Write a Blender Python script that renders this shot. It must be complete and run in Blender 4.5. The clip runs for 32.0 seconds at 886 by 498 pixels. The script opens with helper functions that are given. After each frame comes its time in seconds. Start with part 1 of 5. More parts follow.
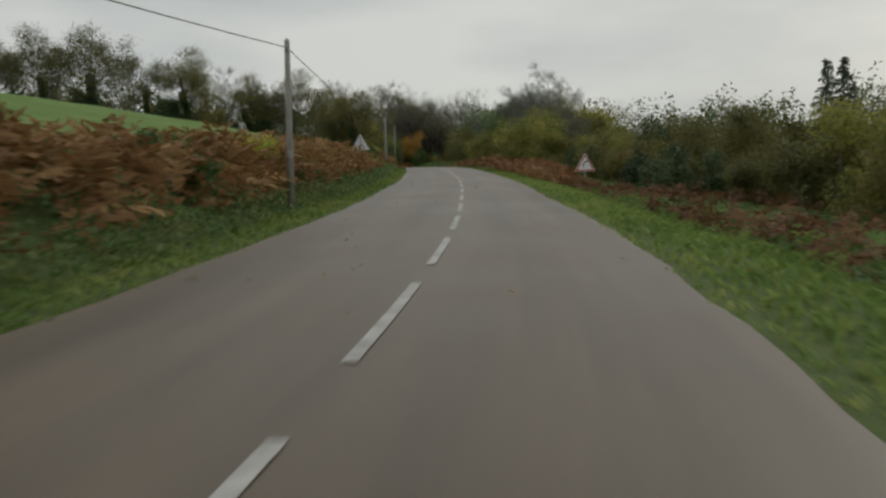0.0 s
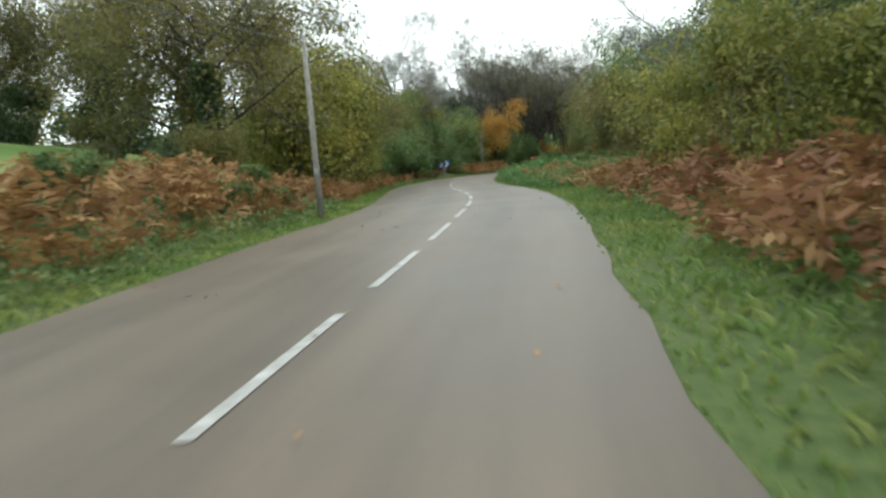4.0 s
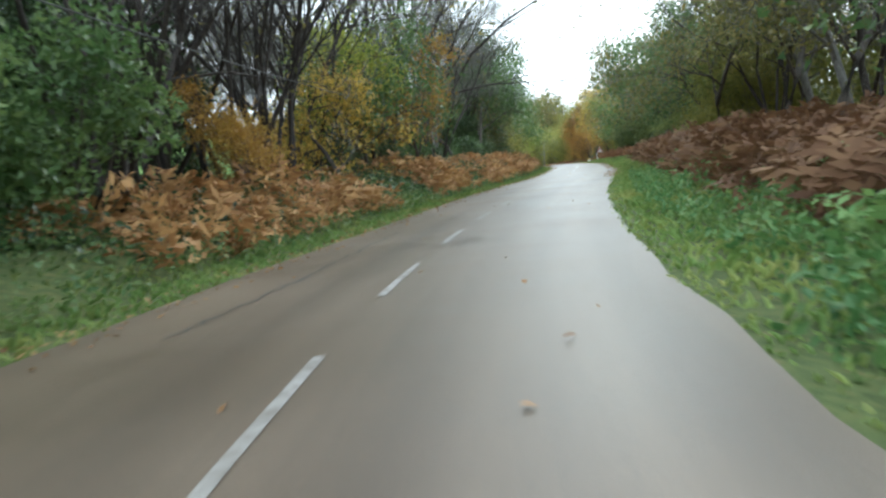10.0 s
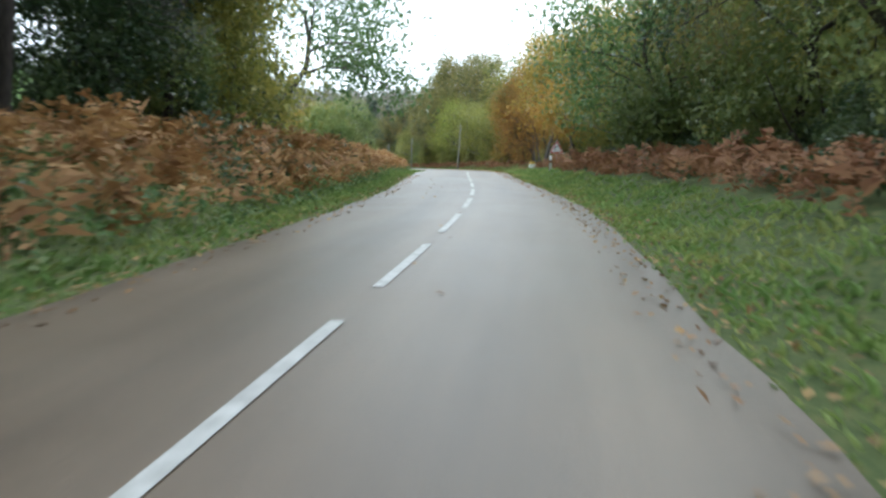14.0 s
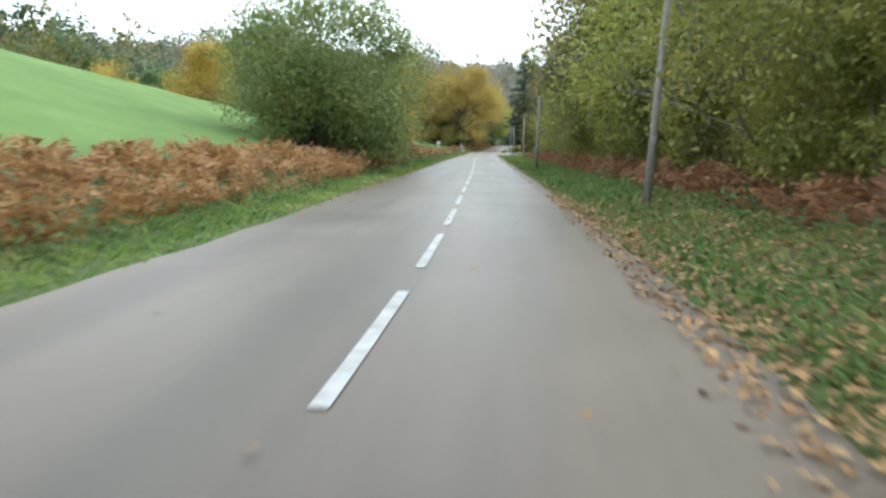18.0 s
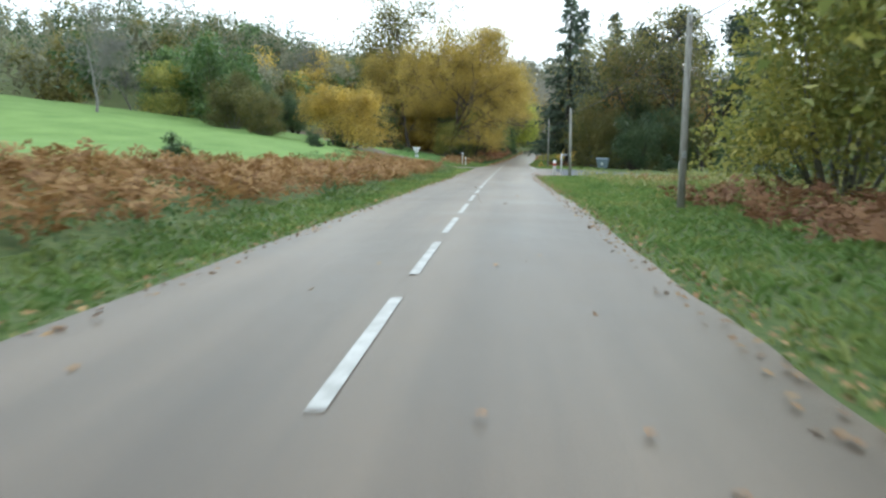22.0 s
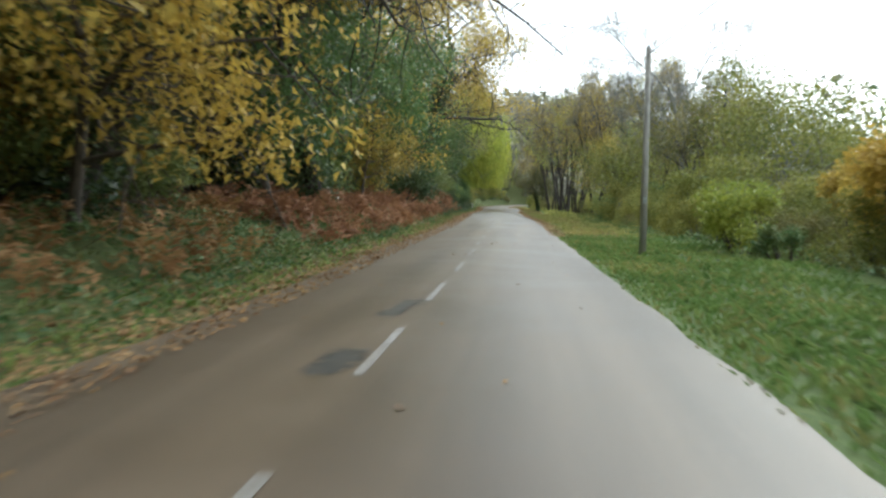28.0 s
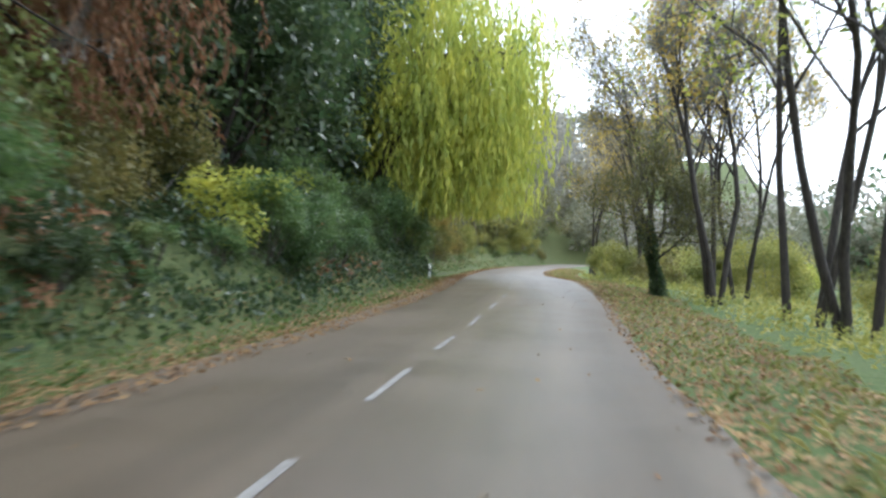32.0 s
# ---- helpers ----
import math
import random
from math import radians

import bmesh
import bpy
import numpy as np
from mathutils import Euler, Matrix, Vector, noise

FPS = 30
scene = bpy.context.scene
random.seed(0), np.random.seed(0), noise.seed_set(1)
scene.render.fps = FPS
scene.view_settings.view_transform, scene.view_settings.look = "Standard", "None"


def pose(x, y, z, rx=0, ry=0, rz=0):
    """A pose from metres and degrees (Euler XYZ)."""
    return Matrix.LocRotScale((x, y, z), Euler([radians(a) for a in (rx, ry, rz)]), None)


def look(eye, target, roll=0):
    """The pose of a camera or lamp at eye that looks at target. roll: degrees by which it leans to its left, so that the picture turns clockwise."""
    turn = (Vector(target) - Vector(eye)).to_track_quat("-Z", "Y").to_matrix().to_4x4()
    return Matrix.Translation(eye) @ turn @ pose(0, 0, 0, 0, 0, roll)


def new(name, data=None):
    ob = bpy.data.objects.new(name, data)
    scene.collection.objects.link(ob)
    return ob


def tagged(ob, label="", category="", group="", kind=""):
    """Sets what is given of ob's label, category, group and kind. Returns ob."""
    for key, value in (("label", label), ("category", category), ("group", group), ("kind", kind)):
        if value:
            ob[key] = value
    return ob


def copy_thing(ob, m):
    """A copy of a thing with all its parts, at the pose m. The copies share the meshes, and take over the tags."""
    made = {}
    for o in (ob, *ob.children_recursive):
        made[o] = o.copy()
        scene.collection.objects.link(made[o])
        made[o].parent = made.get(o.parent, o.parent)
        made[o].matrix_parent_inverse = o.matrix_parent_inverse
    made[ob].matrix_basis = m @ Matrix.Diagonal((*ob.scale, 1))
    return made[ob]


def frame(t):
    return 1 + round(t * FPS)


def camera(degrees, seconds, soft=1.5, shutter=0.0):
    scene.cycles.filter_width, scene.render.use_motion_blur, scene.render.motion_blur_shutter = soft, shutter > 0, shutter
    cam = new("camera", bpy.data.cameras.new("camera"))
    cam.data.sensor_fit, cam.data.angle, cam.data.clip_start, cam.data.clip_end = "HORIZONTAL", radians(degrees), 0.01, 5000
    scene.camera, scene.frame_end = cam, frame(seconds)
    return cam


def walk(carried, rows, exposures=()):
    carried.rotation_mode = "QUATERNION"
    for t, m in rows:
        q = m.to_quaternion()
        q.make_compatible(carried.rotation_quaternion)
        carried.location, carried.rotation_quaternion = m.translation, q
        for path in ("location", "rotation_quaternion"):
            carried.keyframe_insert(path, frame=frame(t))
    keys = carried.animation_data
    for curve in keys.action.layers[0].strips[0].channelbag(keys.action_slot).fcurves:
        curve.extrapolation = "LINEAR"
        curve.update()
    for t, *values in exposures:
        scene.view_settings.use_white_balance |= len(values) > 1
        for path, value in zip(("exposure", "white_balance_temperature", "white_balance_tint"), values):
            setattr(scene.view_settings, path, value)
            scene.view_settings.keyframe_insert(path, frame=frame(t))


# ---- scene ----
# ---- camera and its drive ----
cam = camera(57.2, 32.0, soft=2.5, shutter=0.2)
PATH = [  # seconds, x, y, z, yaw, pitch, roll
    (0, 1.08, 4.15, 1.30, 11.43, -4.51, -0.75),
    (1, -1.93, 26.42, 2.08, 13.30, -5.01, -2.40),
    (2, -5.88, 48.22, 2.96, 15.26, -5.26, -2.27),
    (3, -9.69, 65.88, 3.63, 17.40, -5.41, -4.46),
    (5.5, -19.69, 105.57, 4.73, 26.10, -3.99, -3.80),
    (6, -22.69, 113.02, 4.85, 23.97, -4.83, -5.70),
    (7, -27.45, 125.41, 5.10, 22.03, -3.43, -7.61),
    (8, -30.93, 136.64, 5.40, 15.23, -3.96, -7.67),
    (9, -32.89, 150.03, 5.68, 5.48, -4.46, -7.58),
    (10, -33.07, 161.93, 5.85, -3.28, -6.26, -5.45),
    (11, -30.73, 176.10, 5.85, -10.38, -4.76, -2.94),
    (12, -26.77, 190.59, 5.72, -11.72, -6.18, -2.09),
    (13, -22.50, 204.66, 5.51, -8.60, -6.93, -0.47),
    (14, -18.22, 220.61, 5.37, -7.63, -7.53, 1.07),
    (16.5, -9.83, 264.33, 4.96, -3.23, -7.58, 0.41),
    (17, -8.74, 271.75, 4.74, 1.61, -9.43, 0.60),
    (18, -8.07, 288.05, 4.26, 5.57, -9.04, 0.63),
    (19, -8.66, 304.95, 3.74, 7.36, -8.04, -0.56),
    (20, -9.46, 321.72, 3.19, 8.19, -8.16, -0.65),
    (21, -10.37, 339.32, 2.63, 7.84, -8.12, -0.14),
    (22, -11.36, 357.22, 2.10, 6.91, -8.40, 0.34),
    (23, -12.09, 375.83, 1.53, 6.51, -7.10, -1.96),
    (24, -12.75, 393.61, 0.92, 5.26, -4.54, -2.54),
    (25, -13.42, 412.89, 0.36, 5.36, -5.29, -1.06),
    (25.5, -13.67, 421.93, 0.17, 5.16, -5.28, -1.92),
    (27.5, -15.10, 462.04, -1.16, 3.56, -3.30, 1.92),
    (28, -14.92, 472.35, -1.47, 3.78, -4.39, 0.72),
    (29, -14.19, 492.86, -1.87, 6.83, -2.81, 0.07),
    (30, -13.69, 514.36, -2.15, 8.76, -1.75, 1.52),
    (31, -13.77, 536.28, -2.47, 8.81, -1.44, 1.62),
    (32, -13.87, 557.80, -2.94, 6.29, -0.46, 1.16),
]


def aim(x, y, z, yaw, pitch, roll):
    """A camera pose from place, heading (to the left of +y), pitch (up) and roll."""
    a, b = radians(yaw), radians(pitch)
    way = Vector((-math.sin(a) * math.cos(b), math.cos(a) * math.cos(b), math.sin(b)))
    eye = Vector((x, y, z))
    return look(eye, eye + way * 2, roll)


EXPOSURE = [(0.0, -0.75, 6670, 4), (1.0, -0.68, 6670, 4), (2.0, -0.2, 6570, 3), (3.2, 0.4, 6420, 0), (5.5, 1.2, 5820, -3), (7.0, 1.45, 5720, -4), (9.0, 1.5, 5620, -3), (11.0, 1.25, 5570, -1), (13.0, 1.0, 5570, 0), (14.5, 1.25, 5620, 2), (16.5, 0.95, 5720, 5), (19.0, 1.3, 5720, -1), (22.0, 1.05, 5670, -1), (23.0, 1.1, 5770, -2), (24.0, 0.85, 5740, -5), (25.5, 1.05, 5800, -8), (28.0, 1.2, 5820, 0), (29.0, 1.38, 5720, 0), (30.0, 1.65, 5620, 4), (32.0, 1.65, 5520, 7)]
walk(cam, [(t, aim(x, y, z, yaw, pitch, roll)) for t, x, y, z, yaw, pitch, roll in PATH], EXPOSURE)

# ---- sky and sun: an even overcast ----
world = bpy.data.worlds.new("overcast")
scene.world = world
world.use_nodes = True
wn, wl = world.node_tree.nodes, world.node_tree.links
wn.clear()
sky = wn.new("ShaderNodeTexSky")
sky.sky_type, sky.sun_disc = "NISHITA", False
sky.sun_elevation, sky.sun_rotation = radians(32), radians(35)
sky.air_density, sky.dust_density = 1.0, 4.0
dim = wn.new("ShaderNodeMix")
dim.data_type, dim.blend_type = "RGBA", "MULTIPLY"
dim.inputs["Factor"].default_value = 1.0
dim.inputs["B"].default_value = (0.1, 0.1, 0.1, 1)
wl.new(sky.outputs[0], dim.inputs["A"])
geo = wn.new("ShaderNodeTexCoord")
stretch = wn.new("ShaderNodeMapping")
stretch.inputs["Scale"].default_value = (1.2, 1.2, 4.0)
wl.new(geo.outputs["Generated"], stretch.inputs[0])
cloud = wn.new("ShaderNodeTexNoise")
cloud.inputs["Scale"].default_value, cloud.inputs["Detail"].default_value = 1.6, 5.0
wl.new(stretch.outputs[0], cloud.inputs["Vector"])
ramp = wn.new("ShaderNodeValToRGB")
ramp.color_ramp.elements[0].position, ramp.color_ramp.elements[0].color = 0.32, (0.74, 0.77, 0.82, 1)
ramp.color_ramp.elements[1].position, ramp.color_ramp.elements[1].color = 0.62, (1.12, 1.12, 1.12, 1)
wl.new(cloud.outputs[0], ramp.inputs[0])
veil = wn.new("ShaderNodeMix")
veil.data_type = "RGBA"
veil.inputs["Factor"].default_value = 0.88
wl.new(dim.outputs["Result"], veil.inputs["A"])
wl.new(ramp.outputs[0], veil.inputs["B"])
back = wn.new("ShaderNodeBackground")
back.inputs[1].default_value = 1.0
wl.new(veil.outputs["Result"], back.inputs[0])
wout = wn.new("ShaderNodeOutputWorld")
wl.new(back.outputs[0], wout.inputs[0])
sun = new("sun", bpy.data.lights.new("sun", "SUN"))
sun.data.energy, sun.data.angle, sun.data.color = 0.7, radians(30), (1.0, 0.97, 0.92)
sun.matrix_world = look((60, 90, 70), (0, 0, 0))

# ---- materials ----


def shader(name):
    m = bpy.data.materials.new(name)
    m.use_nodes = True
    return m, m.node_tree.nodes, m.node_tree.links, m.node_tree.nodes["Principled BSDF"]


def ramp_of(n, l, source, *stops):
    r = n.new("ShaderNodeValToRGB")
    e = r.color_ramp.elements
    while len(e) < len(stops):
        e.new(0.5)
    for k, (p, c) in zip(e, stops):
        k.position, k.color = p, (*c, 1)
    l.new(source, r.inputs[0])
    return r.outputs[0]


def noise_of(n, l, scale, detail=4.0, vector=None, rough=0.6):
    t = n.new("ShaderNodeTexNoise")
    t.inputs["Scale"].default_value, t.inputs["Detail"].default_value, t.inputs["Roughness"].default_value = scale, detail, rough
    if vector is None:
        vector = n.new("ShaderNodeNewGeometry").outputs["Position"]
    l.new(vector, t.inputs["Vector"])
    return t.outputs[0]


def mixed(n, l, fac, a, b, how="MIX"):
    m = n.new("ShaderNodeMix")
    m.data_type, m.blend_type = "RGBA", how
    for key, v in (("Factor", fac), ("A", a), ("B", b)):
        if isinstance(v, (int, float)):
            m.inputs[key].default_value = v
        elif isinstance(v, tuple):
            m.inputs[key].default_value = (*v, 1)
        else:
            l.new(v, m.inputs[key])
    return m.outputs["Result"]


def bump_of(n, l, source, strength, distance, p):
    b = n.new("ShaderNodeBump")
    b.inputs["Strength"].default_value, b.inputs["Distance"].default_value = strength, distance
    l.new(source, b.inputs["Height"])
    l.new(b.outputs[0], p.inputs["Normal"])


def muted(c, amount=0.11):
    grey = 0.3 * c[0] + 0.6 * c[1] + 0.1 * c[2]
    return tuple(1.2 * (v * (1 - amount) + grey * amount) for v in c)


def leaf_mat(name, a, b, c, rough=0.55, through_light=0.42, patch=0.5):
    """Leaves: three hues, mixed leaf by leaf, patch by patch and plant by plant, with light let through."""
    a, b, c = muted(a), muted(b), muted(c)
    m, n, l, p = shader(name)
    isl = n.new("ShaderNodeNewGeometry")
    one = ramp_of(n, l, isl.outputs["Random Per Island"], (0.0, a), (0.55, b), (1.0, c))
    big = ramp_of(n, l, noise_of(n, l, patch, 2.0), (0.36, a), (0.5, b), (0.66, c))
    col = mixed(n, l, 0.5, one, big)
    obj = n.new("ShaderNodeObjectInfo")
    tint = ramp_of(n, l, obj.outputs["Random"], (0.0, (0.72, 0.74, 0.7)), (1.0, (1.2, 1.15, 1.1)))
    col = mixed(n, l, 1.0, col, tint, "MULTIPLY")
    l.new(col, p.inputs["Base Color"])
    p.inputs["Roughness"].default_value = rough
    p.inputs["Specular IOR Level"].default_value = 0.45
    tr = n.new("ShaderNodeBsdfTranslucent")
    l.new(col, tr.inputs["Color"])
    mx = n.new("ShaderNodeMixShader")
    mx.inputs[0].default_value = through_light
    l.new(p.outputs[0], mx.inputs[1])
    l.new(tr.outputs[0], mx.inputs[2])
    l.new(mx.outputs[0], n["Material Output"].inputs[0])
    return m


def solid_mat(name, a, b, scale=6.0, rough=0.7, metal=0.0, bump=0.2, depth=0.01):
    m, n, l, p = shader(name)
    vec = n.new("ShaderNodeTexCoord").outputs["Object"]
    f = noise_of(n, l, scale, 6.0, vec)
    g = noise_of(n, l, scale * 7, 3.0, vec)
    col = ramp_of(n, l, f, (0.35, a), (0.65, b))
    col = mixed(n, l, 0.18, col, g, "OVERLAY")
    l.new(col, p.inputs["Base Color"])
    p.inputs["Roughness"].default_value, p.inputs["Metallic"].default_value = rough, metal
    bump_of(n, l, g, bump, depth, p)
    return m


def bark_mat(name, a, b):
    m, n, l, p = shader(name)
    mp = n.new("ShaderNodeMapping")
    mp.inputs["Scale"].default_value = (9, 9, 1.6)
    l.new(n.new("ShaderNodeTexCoord").outputs["Object"], mp.inputs[0])
    f = noise_of(n, l, 2.0, 6.0, mp.outputs[0])
    l.new(ramp_of(n, l, f, (0.35, a), (0.68, b)), p.inputs["Base Color"])
    p.inputs["Roughness"].default_value = 0.85
    bump_of(n, l, f, 0.5, 0.02, p)
    return m


def asphalt_mat():
    """Old chip-sealed asphalt, damp: wheel tracks, seams, stones, patches."""
    m, n, l, p = shader("damp_asphalt")
    uv = n.new("ShaderNodeUVMap")
    uv.uv_map = "plan"
    sep = n.new("ShaderNodeSeparateXYZ")
    l.new(uv.outputs[0], sep.inputs[0])
    mp = n.new("ShaderNodeMapping")
    mp.inputs["Scale"].default_value = (1.0, 0.05, 1.0)
    l.new(uv.outputs[0], mp.inputs[0])
    streak = noise_of(n, l, 1.3, 4.0, mp.outputs[0])
    patch = noise_of(n, l, 0.35, 5.0)
    grain = noise_of(n, l, 60.0, 3.0)
    fine = noise_of(n, l, 240.0, 2.0)
    base = ramp_of(n, l, patch, (0.3, (0.110, 0.083, 0.058)), (0.7, (0.154, 0.118, 0.086)))
    base = mixed(n, l, 0.55, base, ramp_of(n, l, streak, (0.32, (0.28, 0.28, 0.28)), (0.68, (0.70, 0.69, 0.68))), "OVERLAY")
    # smoother, darker bands where the wheels run
    wave = n.new("ShaderNodeMath")
    wave.operation = "ABSOLUTE"
    l.new(sep.outputs[0], wave.inputs[0])
    tr = n.new("ShaderNodeMapRange")
    tr.inputs["From Max"].default_value = 3.4
    l.new(wave.outputs[0], tr.inputs["Value"])
    tracks = ramp_of(n, l, tr.outputs[0], (0.08, (0.0, 0.0, 0.0)), (0.22, (1, 1, 1)), (0.36, (0.1, 0.1, 0.1)), (0.55, (0.1, 0.1, 0.1)), (0.68, (1, 1, 1)), (0.82, (0, 0, 0)))
    base = mixed(n, l, mixed(n, l, 1.0, tracks, (0.5, 0.5, 0.5), "MULTIPLY"), base, mixed(n, l, 1.0, base, (0.70, 0.70, 0.71), "MULTIPLY"))
    base = mixed(n, l, 0.35, base, ramp_of(n, l, grain, (0.3, (0.3, 0.3, 0.3)), (0.7, (0.72, 0.72, 0.7))), "OVERLAY")
    l.new(base, p.inputs["Base Color"])
    rough = ramp_of(n, l, patch, (0.3, (0.35, 0.35, 0.35)), (0.7, (0.45, 0.45, 0.45)))
    l.new(rough, p.inputs["Roughness"])
    p.inputs["Specular IOR Level"].default_value = 0.34
    bump_of(n, l, mixed(n, l, 0.5, grain, fine), 0.35, 0.006, p)
    return m


def ground_mat():
    """Meadow grass, rough grass and leaf litter, by the cover attribute (0 litter, 0.5 rough grass, 1 meadow)."""
    m, n, l, p = shader("ground_cover")
    at = n.new("ShaderNodeAttribute")
    at.attribute_name = "cover"
    f, g = noise_of(n, l, 0.25, 6.0), noise_of(n, l, 9.0, 5.0)
    k = noise_of(n, l, 70.0, 2.0)
    litter = ramp_of(n, l, g, (0.3, (0.045, 0.028, 0.016)), (0.5, (0.10, 0.055, 0.028)), (0.7, (0.17, 0.09, 0.04)))
    rough = ramp_of(n, l, g, (0.3, (0.052, 0.078, 0.026)), (0.55, (0.095, 0.128, 0.042)), (0.75, (0.17, 0.145, 0.06)))
    meadow = ramp_of(n, l, f, (0.3, (0.118, 0.195, 0.050)), (0.7, (0.180, 0.268, 0.076)))
    lo = n.new("ShaderNodeMapRange")
    lo.inputs["From Max"].default_value = 0.5
    hi = n.new("ShaderNodeMapRange")
    hi.inputs["From Min"].default_value = 0.55
    for r in (lo, hi):
        l.new(at.outputs["Fac"], r.inputs["Value"])
    col = mixed(n, l, lo.outputs[0], litter, rough)
    col = mixed(n, l, hi.outputs[0], col, meadow)
    col = mixed(n, l, 0.35, col, k, "OVERLAY")
    l.new(col, p.inputs["Base Color"])
    p.inputs["Roughness"].default_value = 0.9
    p.inputs["Specular IOR Level"].default_value = 0.2
    bump_of(n, l, mixed(n, l, 0.5, g, k), 0.6, 0.05, p)
    return m


ASPHALT, GROUND = asphalt_mat(), ground_mat()
TARMAC = solid_mat("blue_grey_tarmac", (0.05, 0.055, 0.064), (0.085, 0.09, 0.10), 2.0, 0.75)
TAR = solid_mat("dark_tar", (0.045, 0.042, 0.038), (0.085, 0.078, 0.07), 4.0, 0.45)
TRACK = solid_mat("earth_track", (0.10, 0.072, 0.052), (0.17, 0.125, 0.092), 1.5, 0.9, 0, 0.5, 0.03)
PAINT = solid_mat("worn_road_paint", (0.30, 0.29, 0.27), (0.52, 0.51, 0.49), 5.0, 0.55)
FADED = solid_mat("faded_road_paint", (0.17, 0.15, 0.13), (0.32, 0.30, 0.28), 9.0, 0.55)
BARK = bark_mat("oak_bark", (0.035, 0.028, 0.022), (0.12, 0.10, 0.08))
PALE_BARK = bark_mat("grey_lichen_bark", (0.10, 0.095, 0.085), (0.26, 0.25, 0.22))
DARK_BARK = bark_mat("wet_dark_bark", (0.018, 0.015, 0.013), (0.07, 0.055, 0.045))
POLE_WOOD = bark_mat("weathered_pole_wood", (0.20, 0.19, 0.17), (0.36, 0.34, 0.31))
WHITE = solid_mat("white_enamel", (0.72, 0.73, 0.74), (0.84, 0.84, 0.84), 3.0, 0.35, 0, 0.05)
RED = solid_mat("red_enamel", (0.42, 0.03, 0.03), (0.55, 0.05, 0.04), 3.0, 0.4, 0, 0.05)
BLACK = solid_mat("black_film", (0.015, 0.015, 0.015), (0.03, 0.03, 0.03), 3.0, 0.4, 0, 0.05)
BLUE = solid_mat("blue_film", (0.02, 0.12, 0.48), (0.03, 0.16, 0.58), 3.0, 0.35, 0, 0.05)
YELLOW = solid_mat("amber_film", (0.80, 0.42, 0.02), (0.92, 0.52, 0.04), 3.0, 0.4, 0, 0.05)
ZINC = solid_mat("galvanised_steel", (0.32, 0.33, 0.34), (0.48, 0.49, 0.50), 8.0, 0.45, 0.7, 0.1)
PLATE = solid_mat("grey_plate_back", (0.56, 0.58, 0.60), (0.70, 0.71, 0.72), 3.0, 0.5, 0.0, 0.05)
PLASTIC = solid_mat("grey_blue_plastic", (0.13, 0.17, 0.20), (0.20, 0.25, 0.29), 3.0, 0.5, 0, 0.1)
RUBBER = solid_mat("black_rubber", (0.015, 0.015, 0.015), (0.03, 0.03, 0.03), 9.0, 0.8)
CABLE = solid_mat("black_cable", (0.02, 0.02, 0.02), (0.04, 0.04, 0.04), 9.0, 0.6)

HAZEL = leaf_mat("hazel_leaves", (0.110, 0.146, 0.027), (0.231, 0.242, 0.043), (0.417, 0.356, 0.058))
GREEN = leaf_mat("green_leaves", (0.049, 0.099, 0.029), (0.097, 0.179, 0.048), (0.175, 0.244, 0.067), 0.33)
MIDGREEN = leaf_mat("fading_green_leaves", (0.101, 0.149, 0.038), (0.176, 0.230, 0.057), (0.277, 0.290, 0.081), 0.38)
DARK = leaf_mat("dark_evergreen_leaves", (0.024, 0.052, 0.020), (0.052, 0.092, 0.032), (0.110, 0.142, 0.048), 0.33)
OLIVE = leaf_mat("olive_leaves", (0.081, 0.092, 0.026), (0.151, 0.147, 0.037), (0.267, 0.210, 0.049))
# distance haze put into the leaf colour: paler and greyer, for far trees
HAZE_LEAVES = leaf_mat("haze_toned_leaves", (0.115, 0.124, 0.081), (0.178, 0.182, 0.115), (0.270, 0.247, 0.149))
# paler again: leaf colour that stands in for haze over the farthest woods
HAZE_WOOD = leaf_mat("haze_paled_wood", (0.17, 0.165, 0.145), (0.235, 0.225, 0.19), (0.31, 0.29, 0.23))
GOLD = leaf_mat("golden_leaves", (0.180, 0.136, 0.022), (0.395, 0.282, 0.036), (0.590, 0.425, 0.052))
YELLOW = leaf_mat("bright_yellow_leaves", (0.290, 0.190, 0.022), (0.520, 0.360, 0.040), (0.690, 0.520, 0.070))
ORANGE = leaf_mat("orange_leaves", (0.235, 0.120, 0.016), (0.425, 0.230, 0.024), (0.520, 0.345, 0.035))
RUST = leaf_mat("rusty_leaves", (0.220, 0.105, 0.022), (0.440, 0.204, 0.031), (0.594, 0.325, 0.044))
LIME = leaf_mat("yellow_green_leaves", (0.168, 0.228, 0.026), (0.330, 0.378, 0.036), (0.558, 0.528, 0.049))
NEEDLE = leaf_mat("spruce_needles", (0.022, 0.040, 0.026), (0.042, 0.068, 0.042), (0.078, 0.104, 0.060), 0.6, 0.2)
FERN = leaf_mat("dead_bracken", (0.155, 0.072, 0.024), (0.29, 0.150, 0.050), (0.45, 0.275, 0.105), 0.8, 0.3, 0.9)
REDFERN = leaf_mat("red_brown_bracken", (0.125, 0.056, 0.028), (0.22, 0.100, 0.046), (0.33, 0.18, 0.080), 0.8, 0.3, 0.9)
BRAMBLE = leaf_mat("bramble_leaves", (0.050, 0.110, 0.030), (0.101, 0.185, 0.050), (0.235, 0.230, 0.067), 0.6, 0.3, 0.8)
NETTLE = leaf_mat("bright_weeds", (0.070, 0.172, 0.045), (0.122, 0.262, 0.068), (0.230, 0.315, 0.090), 0.6, 0.35, 0.8)
GRASS = leaf_mat("verge_grass", (0.110, 0.198, 0.041), (0.186, 0.288, 0.062), (0.348, 0.360, 0.102), 0.6, 0.35, 0.5)
